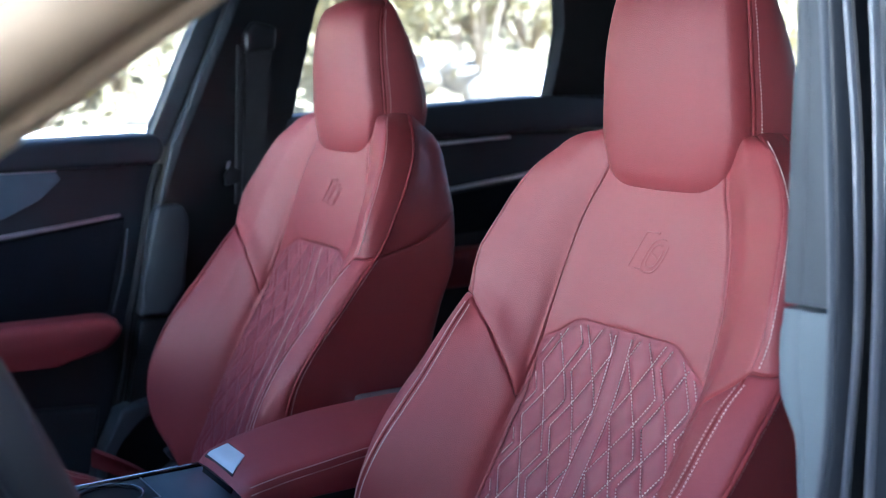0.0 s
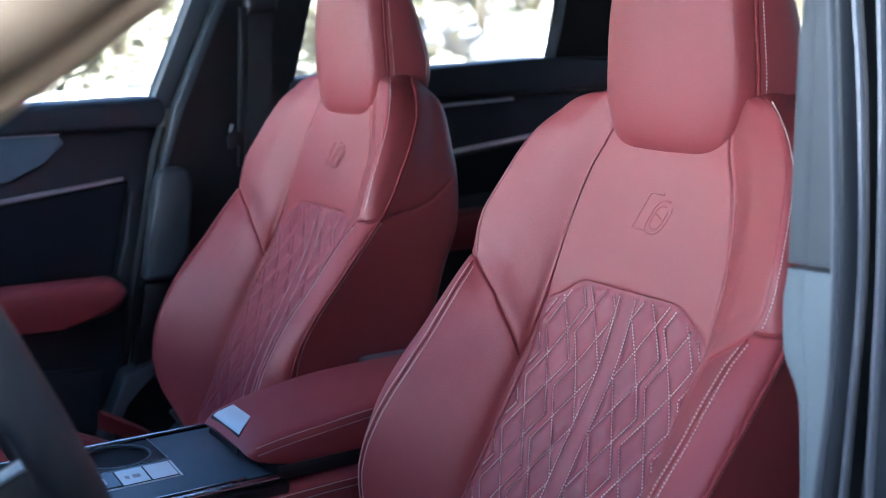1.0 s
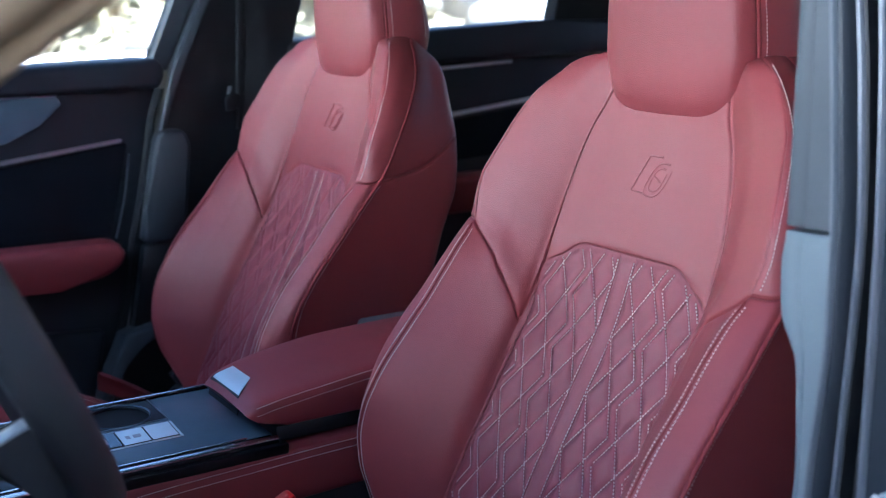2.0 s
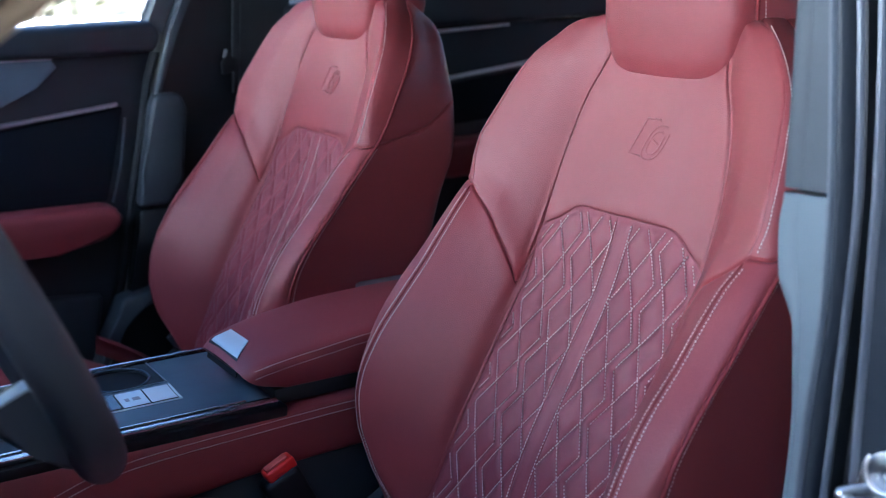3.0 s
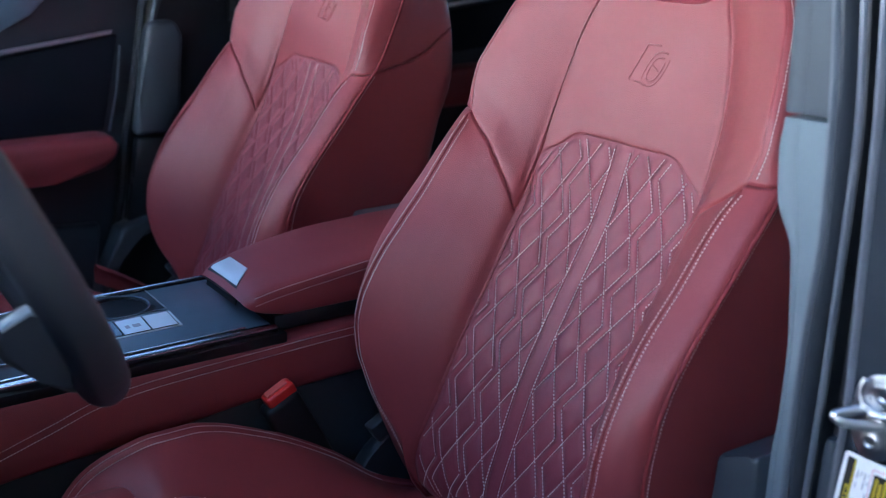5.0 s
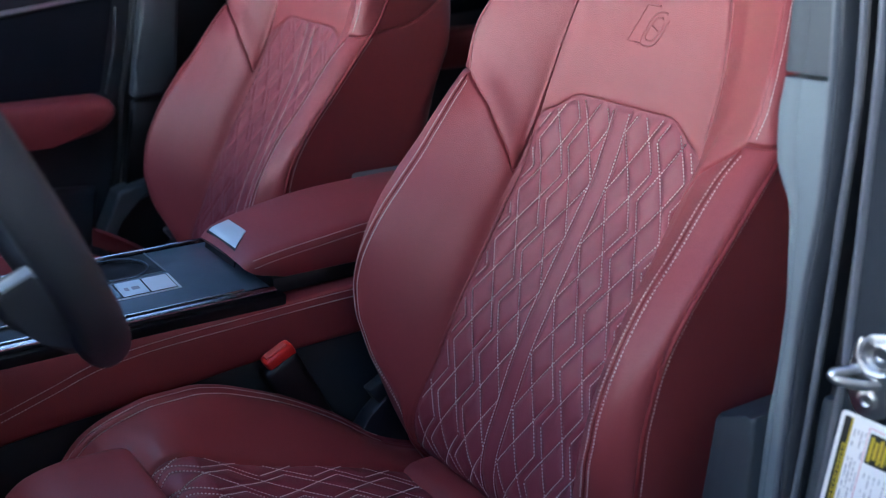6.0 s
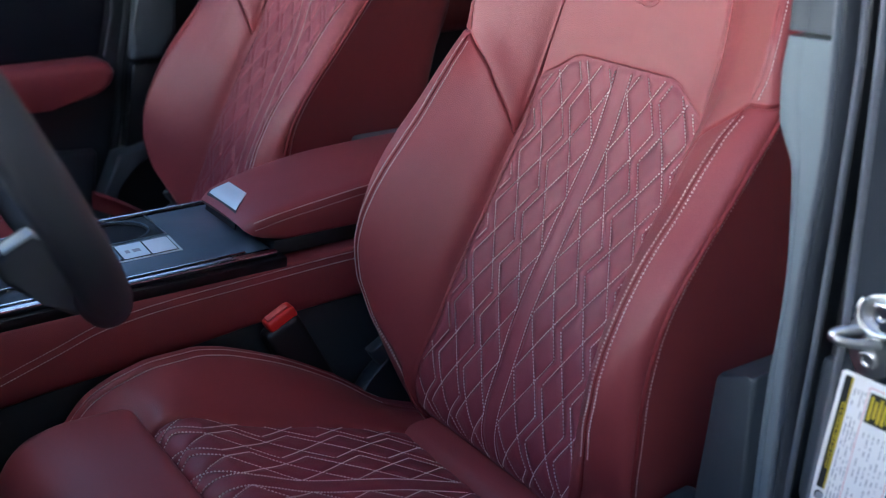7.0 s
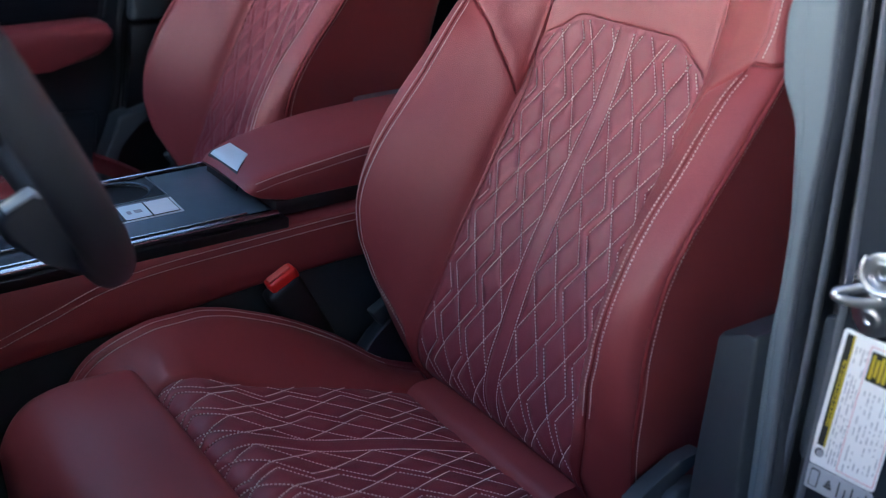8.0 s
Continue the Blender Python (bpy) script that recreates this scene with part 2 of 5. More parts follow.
# ---- front seats ----
# Seat frame: a across, y towards the rear, z up, all from the middle of the upper panel.
yc = pchip([-.56, -.54, -.52, -.495, -.47, -.452, -.39, -.328, -.276, -.218, -.163, -.12, -.08, 0, .07, .13],
           [-.130, -.158, -.181, -.196, -.200, -.198, -.177, -.152, -.124, -.090, -.058, -.040, -.026, 0, .021, .045])
aq = pchip([-.56, -.50, -.45, -.38, -.33, -.25, -.17, -.115, -.05, 0, .04, .07, .13],
           [.152, .150, .144, .131, .126, .1225, .1235, .1265, .124, .117, .106, .092, .075])
crest = pchip([-.56, -.52, -.49, -.46, -.43, -.40, -.37, -.34, -.31, -.28, -.25, -.22, -.19, -.16, -.13, -.10, -.07, -.04, -.02, 0, .02, .04, .06, .08, .10, .12, .127],
              [(.154, -.165), (.155, -.187), (.158, -.200), (.167, -.208), (.180, -.217), (.193, -.228), (.202, -.235), (.209, -.240), (.214, -.239), (.215, -.232), (.214, -.218),
               (.212, -.199), (.210, -.175), (.210, -.149), (.210, -.126), (.211, -.102), (.216, -.076), (.222, -.067), (.221, -.061), (.216, -.051),
               (.210, -.040), (.204, -.030), (.197, -.019), (.185, -.008), (.165, .007), (.135, .025), (.104, .048)])
pipe = pchip([-.56, -.45, -.39, -.33, -.27, -.24, -.21, -.18, -.15, -.12, -.09, -.06, 0, .06, .10, .127],
             [(.195, -.150), (.225, -.193), (.238, -.205), (.243, -.206), (.2455, -.197), (.248, -.188), (.249, -.171), (.2485, -.148), (.247, -.121), (.246, -.096),
              (.2445, -.070), (.241, -.043), (.233, -.008), (.204, .032), (.158, .060), (.108, .080)])
rear = pchip([-.56, -.40, -.24, -.16, -.10, -.03, .03, .08, .12, .13],
             [(.198, -.015), (.208, .005), (.216, .046), (.218, .068), (.218, .091), (.208, .101), (.183, .106), (.149, .115), (.108, .126), (.094, .131)])
# per control column: height at the bottom, at the waist seam, at the top
WAIST = [(-.55, -.083, .115), (-.55, -.083, .115), (-.55, -.0995, .115), (-.55, -.118, .115), (-.55, -.176, .118), (-.55, -.108, .122), (-.55, -.072, .127),
         (-.55, -.072, .128), (-.55, -.070, .127), (-.55, -.058, .128), (-.55, -.020, .13), (-.55, -.03, .13), (-.55, -.03, .13)]


PUSH = {"forward": 0.0}  # how far the lower bolsters stand forward


def column(k, z):
    q, c, p, b, m = aq(z), crest(z), pipe(z), rear(z), yc(z)
    c = np.stack([c[..., 0] + .3 * PUSH["forward"] * np.exp(-((z + .40) / .09) ** 2), c[..., 1] - PUSH["forward"] * np.exp(-((z + .40) / .09) ** 2)], -1)
    if k == 0:
        return 0 * z, m
    if k == 1:
        return 0.52 * q, m
    if k == 2:
        return 0.80 * q, m - 0.001
    if k == 3:
        return q, m - 0.003
    if k == 4:
        return q + 0.0065, m - 0.003 - 0.005 * np.clip((-.06 - z) / .08, 0, 1)
    if k == 5:
        s = np.clip((z + .56) / .1, 0, 1)
        return 0.5 * (q + c[..., 0]), 0.5 * (m + c[..., 1]) - (0.009 - 0.004 * np.clip((z + .05) / .1, 0, 1)) * s
    if k == 6:
        return c[..., 0], c[..., 1]
    if k == 7:
        return 0.5 * (c[..., 0] + p[..., 0]) + 0.006, 0.5 * (c[..., 1] + p[..., 1]) - 0.005
    if k == 8:
        return p[..., 0], p[..., 1]
    if k == 9:
        return 0.5 * (p[..., 0] + b[..., 0]) + 0.002, 0.5 * (p[..., 1] + b[..., 1])
    if k == 10:
        return b[..., 0], b[..., 1]
    if k == 11:
        return 0.6 * b[..., 0], b[..., 1] + 0.022
    return 0 * z, b[..., 1] + 0.028


def row_points(r):
    """The thirteen control points of one row, from the middle round to the back."""
    pts = []
    for k, (z0, z1, z2) in enumerate(WAIST):
        z = np.array(z0 + (z1 - z0) * r if r <= 1 else z1 + (z2 - z1) * (r - 1))
        a, y = column(k, z)
        pts.append((float(a), float(y), float(z)))
    return np.array(pts)


@functools.lru_cache(maxsize=None)
def row_curve(r):
    ctrl = row_points(r)
    smooth = pchip(np.arange(13), ctrl)

    def f(c):
        p = smooth(c)
        p[..., 2] = np.where((c >= 4) & (c <= 6), np.interp(c, np.arange(13), ctrl[:, 2]), p[..., 2])
        # the passenger's backrest is rounded off at the rear upper corner
        fall = (PUSH["forward"] > 0) * max(0, (r - 1.5) / .5) ** 2 * np.clip((np.asarray(c) - 8.2) / 2.2, 0, 1)
        p[..., 1] -= .014 * fall
        p[..., 2] -= .034 * fall
        return p
    return f


def back_surface(cs, rs):
    return np.array([row_curve(round(float(r), 5))(cs) for r in rs])


def normals_of(P):
    du, dv = np.gradient(P, axis=1), np.gradient(P, axis=0)
    n = np.cross(du, dv)
    return n / (np.linalg.norm(n, axis=2, keepdims=True) + 1e-12)


def press(P, N, seams, depth, width):
    """Presses a seam into the surface: a narrow groove with plump edges."""
    flat = P.reshape(-1, 3)
    for line in seams:
        line = np.asarray(line)
        d = np.full(len(flat), 9.0)
        for s in range(0, len(line), 40):
            d = np.minimum(d, np.sqrt(((flat[:, None, :] - line[None, s:s + 40]) ** 2).sum(2)).min(1))
        fall = depth * (0.85 * np.exp(-(d / width) ** 2) + 0.15 * np.exp(-(d / (4 * width)) ** 2))
        flat = flat - N.reshape(-1, 3) * fall[:, None]
    return flat.reshape(P.shape)


def spaced(lo, hi, n, fine=()):
    """Even steps from lo to hi, with extra ones close to the ends named in fine."""
    s = list(np.linspace(lo, hi, n))
    step = (hi - lo) / (n - 1)
    for e in fine:
        way = 1 if e == lo else -1
        s += [e + way * step * f for f in (0.06, 0.14, 0.26, 0.44, 0.7)]
    return np.array(sorted(set(np.round(s, 5))))


SEAT_BASE = Vector((0, .25, .70))  # from the base of the seat to its frame


def seat_part(name, vf, mat, parent, label=""):
    v, f = vf
    v = [(p[0], p[1] + SEAT_BASE.y, p[2] + SEAT_BASE.z) for p in v]
    return part(name, (v, f), mat, parent, label)


sub_part = seat_part  # the same, under a part


def mirrored(P):
    Q = P.copy()
    Q[..., 0] *= -1
    return Q


def quilt_lines(half_rows, top, bottom, edge, w=0.0125, h=0.01817, step=0.0317, pitch=0.049):
    """Zigzag quilting on both sides of a middle strip, as polylines of (a, s); edge(s) is the half width."""
    lines = [np.array([(sg * w, s) for s in np.arange(bottom, top, 0.004)]) for sg in (1, -1)]
    for sg in (1, -1):
        for c in range(0, 4):
            for i in range(-4, half_rows):
                pts, s = [], top - 2 * step * i
                for leg in range(2):
                    for q in np.linspace(0, 3, 24)[leg > 0:]:
                        a = w + pitch * c + h * (q if leg == 0 else 3 - q)
                        pts.append((sg * a, s - step * (q + 3 * leg)))
                lines.append(np.array(pts))
    out = []
    for ln in lines:
        keep = [bottom < s and abs(a) < edge(s) - 0.0015 for a, s in ln]
        run = []
        for p, k in zip(ln, keep):
            if k:
                run.append(p)
            if (not k or p is ln[-1]) and run:
                if len(run) > 3:
                    out.append(np.array(run))
                run = []
        if len(run) > 3:
            out.append(np.array(run))
    return out


def line_distance(q, lines):
    """Distance of points q (n, 2) to the nearest of many polylines."""
    d = np.full(len(q), 1.0)
    for ln in lines:
        a, b = ln[:-1], ln[1:]
        lo, hi = ln.min(0) - 0.02, ln.max(0) + 0.02
        near = np.where(((q > lo) & (q < hi)).all(1))[0]
        if not len(near):
            continue
        p = q[near][:, None, :]
        ab = (b - a)[None]
        t = np.clip(((p - a[None]) * ab).sum(2) / ((ab**2).sum(2) + 1e-12), 0, 1)
        dd = np.sqrt(((p - (a[None] + t[..., None] * ab)) ** 2).sum(2)).min(1)
        d[near] = np.minimum(d[near], dd)
    return d


def pillow(d):
    """Height of the padding at a distance from the nearest quilting thread."""
    return 0.0024 * (1 - (1 - np.minimum(d, .0095) / .0095) ** 2) - 0.0013 - 0.0008 * np.exp(-(d / .0011) ** 2)


# arc length down the middle of the backrest
_z = np.linspace(-.56, .13, 800)
_s = np.r_[0, np.cumsum(np.hypot(np.diff(_z), np.diff(yc(_z))))]
_s = _s - np.interp(-.166, _z, _s)


def s_of(z):
    return np.interp(z, _z, _s)


def z_of(s):
    return np.interp(s, _s, _z)


def arc_z(a):
    """The lower edge of the upper panel."""
    return np.interp(np.abs(a), [0, .060, .075, .090, .105, .118, .127, .133], [-.083, -.0832, -.0862, -.0925, -.1005, -.1095, -.1155, -.120])


def build_backrest(seat, sink):
    def insert_point(a, z):
        q = aq(z)
        y = yc(z) - 0.003 * (np.abs(a) / q) ** 4
        return np.stack([a, y, z], -1)

    ln = quilt_lines(14, 0.1272, s_of(-.515), lambda s: float(aq(z_of(s))))
    ln = [l for l0 in ln for l in clip_arc(l0)]
    # quilted insert
    us = np.linspace(-1, 1, 231)
    vs = np.linspace(0, 1, 300)
    U, V = np.meshgrid(us, vs)
    Z1 = arc_z(U * 0.131) + 0.006
    Z = -.55 + (Z1 + .55) * V
    A = U * (aq(Z) + 0.0045)
    P = insert_point(A, Z)
    N = normals_of(P)
    d = line_distance(np.stack([A, s_of(Z)], -1).reshape(-1, 2), ln).reshape(A.shape)
    rim = np.minimum((aq(Z) - np.abs(A)), np.abs(Z1 - .006 - Z))
    fade = np.clip(rim / .007, 0, 1)
    puff = pillow(d) * fade - .0008 * (1 - fade) - 0.0022
    P = P + N * puff[..., None]
    quilt = seat_part("quilted_insert", grid(P), INSERT, seat, "red leather insert with diamond quilting")
    L3, L3n = [], []
    for l in ln:
        z = z_of(l[:, 1])
        p = insert_point(l[:, 0], z)
        slope = np.gradient(yc(_z), _z)
        k = np.interp(z, _z, slope)
        n = np.stack([0 * k, -1 / np.sqrt(1 + k * k), k / np.sqrt(1 + k * k)], -1)
        on_strip = np.ptp(l[:, 0]) < 1e-6
        L3.append(p - ((0.0014 if on_strip else 0.0028) + sink) * n)
        L3n.append(n)
    st = sub_part("quilt_stitching", stitches(L3, L3n, 0.0038, 0.0022, 0.0012, 0.0006), THREAD, quilt, "pale contrast thread")
    tagged(st, kind="stuff")

    cs_seam = [back_surface(np.array([c]), np.linspace(0, 2, 240))[:, 0] for c in (3, 6, 8)]
    waist = back_surface(np.linspace(0, 10, 400), np.array([1.0]))[0]
    lines, nors = [], []

    def panel(name, c0, c1, r0, r1, nc, nr, label="", both=True, mat=LEATHER, fine_c=(), fine_r=()):
        cs, rs = spaced(c0, c1, nc, fine_c), spaced(r0, r1, nr, fine_r)
        if not both:
            cs = np.array(sorted(set(np.r_[-cs, cs])))
            P = back_surface(np.abs(cs), rs)
            P[..., 0] *= np.sign(cs)[None, :]
        else:
            P = back_surface(cs, rs)
        N = normals_of(P)
        P = press(P, N, [waist, mirrored(waist)], 0.0042, 0.0015)
        P = press(P, N, [cs_seam[0], mirrored(cs_seam[0])] + cs_seam[1:2], 0.0032, 0.0012)
        P = press(P, N, cs_seam[2:], 0.002, 0.0016)
        made = seat_part(name, grid(P), mat, seat, label)
        if both:
            seat_part(name, grid(mirrored(P), flip=True), mat, seat, label)
        return made

    upper = panel("upper_panel", 0, 3, 1, 2, 34, 60, "plain red leather panel with an embossed badge", both=False, fine_c=(3,), fine_r=(1,))
    panel("shoulder_panel", 3, 6, 1, 2, 34, 64, fine_c=(3, 6), fine_r=(1,))
    panel("bolster", 3, 6, 0, 1, 34, 80, "plump red leather side bolster", fine_c=(3, 6), fine_r=(1,))
    panel("bolster_edge", 6, 8, 0, 1, 18, 80, fine_c=(6, 8), fine_r=(1,))
    panel("shoulder_edge", 6, 8, 1, 2, 18, 50, fine_c=(6, 8), fine_r=(1,))
    panel("side_panel", 8, 11, 0, 1, 18, 60, fine_c=(8,), fine_r=(1,))
    panel("shoulder_side", 8, 11, 1, 2, 18, 40, fine_c=(8,), fine_r=(1,))
    cs, rs = np.linspace(11, 12, 6), np.linspace(0, 2, 40)
    P = back_surface(cs, rs)
    P = np.concatenate([P, mirrored(P)[:, ::-1][:, 1:]], 1)
    seat_part("back_cover", grid(P), PLASTIC, seat, "dark plastic back cover")
    # thread along the bolster ridge, the shoulders and the piping
    def run(c, r0, r1, n=160):
        P = back_surface(np.array([c - .1, c, c + .1]), np.linspace(r0, r1, n))
        return P[:, 1], normals_of(P)[:, 1]
    side, side_n = [], []
    for c, r0, r1 in ((5.90, 0.13, 0.985), (6.20, 0.13, 0.985), (5.90, 0.34, 0.985), (6.20, 0.34, 0.985), (6.36, 1.02, 1.97), (8.12, 0.1, 0.99), (8.14, 1.02, 1.9)):
        p, n = run(c, r0, r1)
        p = p + 0.0003 * n
        if c > 8 and sink and r0 > 1:
            continue
        if c > 8:
            for sg in ((1, -1) if r0 == .1 and not sink else (1,)):
                side.append(p * np.array([sg, 1, 1]))
                side_n.append(n * np.array([sg, 1, 1]))
            continue
        # the ridge thread runs lower on the inner side; higher up it lies round the edge, out of sight
        if r0 != .13:
            lines.append(p)
            nors.append(n)
        if not sink and r0 == .13:
            lines.append(mirrored(p))
            nors.append(mirrored(n))
    st = seat_part("edge_stitching", stitches(lines, nors, 0.0038, 0.0023, 0.0011, 0.0006), THREAD, seat, "pale contrast thread")
    tagged(st, kind="stuff")
    tagged(seat_part("side_stitching", stitches(side, side_n, 0.0038, 0.0023, 0.0010, 0.0005), THREAD, seat), kind="stuff")
    for sg in (1, -1):
        p, n = run(6.04, 0.05, 0.99)
        seat_part("ridge_seam", tube((p - .0002 * n) * np.array([sg, 1, 1]), 0.0008, 6), SEAM, seat)
        p, n = run(7.99, 0.05, 1.95)
        p = p + 0.0004 * n
        p = p * np.array([sg, 1, 1])
        seat_part("piping", tube(p, 0.0024, 8), SEAM, seat)
    # embossed badge: a slanted frame and a rounded block, pressed into the leather
    def on_panel(a, z):
        return np.array([a, float(yc(z)) + 0.0002, z])
    def raised(path, w, out=0.0):
        P = np.array([on_panel(*p) for p in path])
        P[:, 1] -= out
        return tube(P, w, 12)
    k, flush = .42, -.0001 if sink else -.0007
    sub_part("badge", raised([(.016, .0205), (-.004, .0205), (-.0205, -.0175), (-.001, -.0185)], .0016, flush), LEATHER, upper, "embossed slanted badge outline")
    # a rounded slanted block of ridges beside the frame
    for ru, rw in ((.0135, .0175), (.0085, .0120)):
        path = []
        for t in np.linspace(.35, 2 * math.pi - .35, 40):
            cu, cw = math.cos(t + .9), math.sin(t + .9)
            path.append((ru * abs(cu) ** .7 * (1 if cu > 0 else -1) + .0150 + k * rw * abs(cw) ** .7 * (1 if cw > 0 else -1), rw * abs(cw) ** .7 * (1 if cw > 0 else -1) - .0030))
        sub_part("badge", raised(path, .0015, flush), LEATHER, upper)
    sub_part("badge", raised([(.0075, .0005), (.0130, -.0015), (.0190, -.0045)], .0015, flush), LEATHER, upper)


def clip_arc(l):
    keep = z_of(l[:, 1]) < arc_z(l[:, 0]) - 0.0008
    out, run = [], []
    for p, k in zip(l, keep):
        if k:
            run.append(p)
        elif run:
            out.append(np.array(run))
            run = []
    if run:
        out.append(np.array(run))
    return [o for o in out if len(o) > 3]


hw = pchip([.046, .051, .060, .076, .100, .127, .20, .26, .288, .301, .308], [.044, .068, .082, .091, .0990, .1045, .100, .090, .080, .058, .020])
hf = pchip([.046, .051, .060, .085, .15, .20, .25, .285, .30, .308], [.060, .034, .021, .013, .010, .0085, .0115, .021, .037, .058])
hb = pchip([.046, .07, .14, .20, .26, .285, .308], [.10, .122, .131, .118, .097, .087, .075])


def head_point(c, z):
    """Ring of the headrest: 0 the middle of the front, 3 the seam, 6 the middle of the back."""
    w, fr, bk = float(hw(z)), float(hf(z)), float(hb(z))
    mid = fr + 0.034
    ys = [fr, fr + .001, fr + .009, min(mid, bk), 0.5 * (mid + bk), bk - .006, bk]
    xs = [0, .55 * w, .90 * w, w, w * 1.045, w * .90, 0]
    return pchip(np.arange(7), np.array([(x, y, z) for x, y in zip(xs, ys)]))(c)


def build_headrest(seat):
    zs = np.array(sorted(set(np.r_[np.linspace(.046, .10, 18), np.linspace(.10, .27, 30), np.linspace(.27, .308, 12)])))
    cs = np.linspace(0, 3, 28)
    P = np.array([head_point(cs, z) for z in zs])
    P = np.concatenate([mirrored(P)[:, ::-1][:, :-1], P], 1)
    N = normals_of(P)
    seam = np.array([head_point(np.array([3.0]), z)[0] for z in zs])
    P = press(P, N, [seam, mirrored(seam)], 0.003, 0.0025)
    v, f = grid(P)
    n = P.shape[1]
    f.append(tuple(range(n))[::-1])
    head = seat_part("headrest", (v, f), LEATHER, seat, "integrated red leather headrest")
    cs = np.linspace(3, 6, 20)
    P = np.array([head_point(cs, z) for z in zs])
    P = press(P, normals_of(P), [seam], 0.003, 0.0025)
    seat_part("headrest_side", grid(P), LEATHER, seat)
    seat_part("headrest_side", grid(mirrored(P), flip=True), LEATHER, seat)
    lines, nors = [], []
    zz = np.linspace(.125, .285, 80)
    for c, sg in ((3.22, 1), (3.22, -1), (4.55, 1), (4.55, -1)):
        p = np.array([head_point(np.array([c]), z)[0] for z in zz]) * np.array([sg, 1, 1])
        n = np.tile(np.array([sg * .95, -.3, 0]), (len(zz), 1))
        lines.append(p)
        nors.append(n)
    tagged(sub_part("headrest_stitching", stitches(lines, nors, 0.0038, 0.0023, 0.0011, 0.0006), THREAD, head), kind="stuff")
    for sg in (1, -1):
        p = np.array([head_point(np.array([2.96]), z)[0] for z in zz]) * np.array([sg, 1, 1])
        sub_part("headrest_piping", tube(p, .0022, 8), SEAM, head)


# cushion: heights along y in the middle and on the bolsters
cz = pchip([-.545, -.535, -.528, -.517, -.503, -.488, -.465, -.42, -.316, -.242, -.20, -.14], [-.470, -.446, -.432, -.421, -.417, -.418, -.428, -.450, -.485, -.515, -.533, -.545])
bz = pchip([-.625, -.612, -.59, -.56, -.522, -.485, -.444, -.41, -.377, -.335, -.269, -.20, -.14], [-.56, -.50, -.452, -.422, -.407, -.400, -.400, -.407, -.420, -.440, -.481, -.533, -.56])


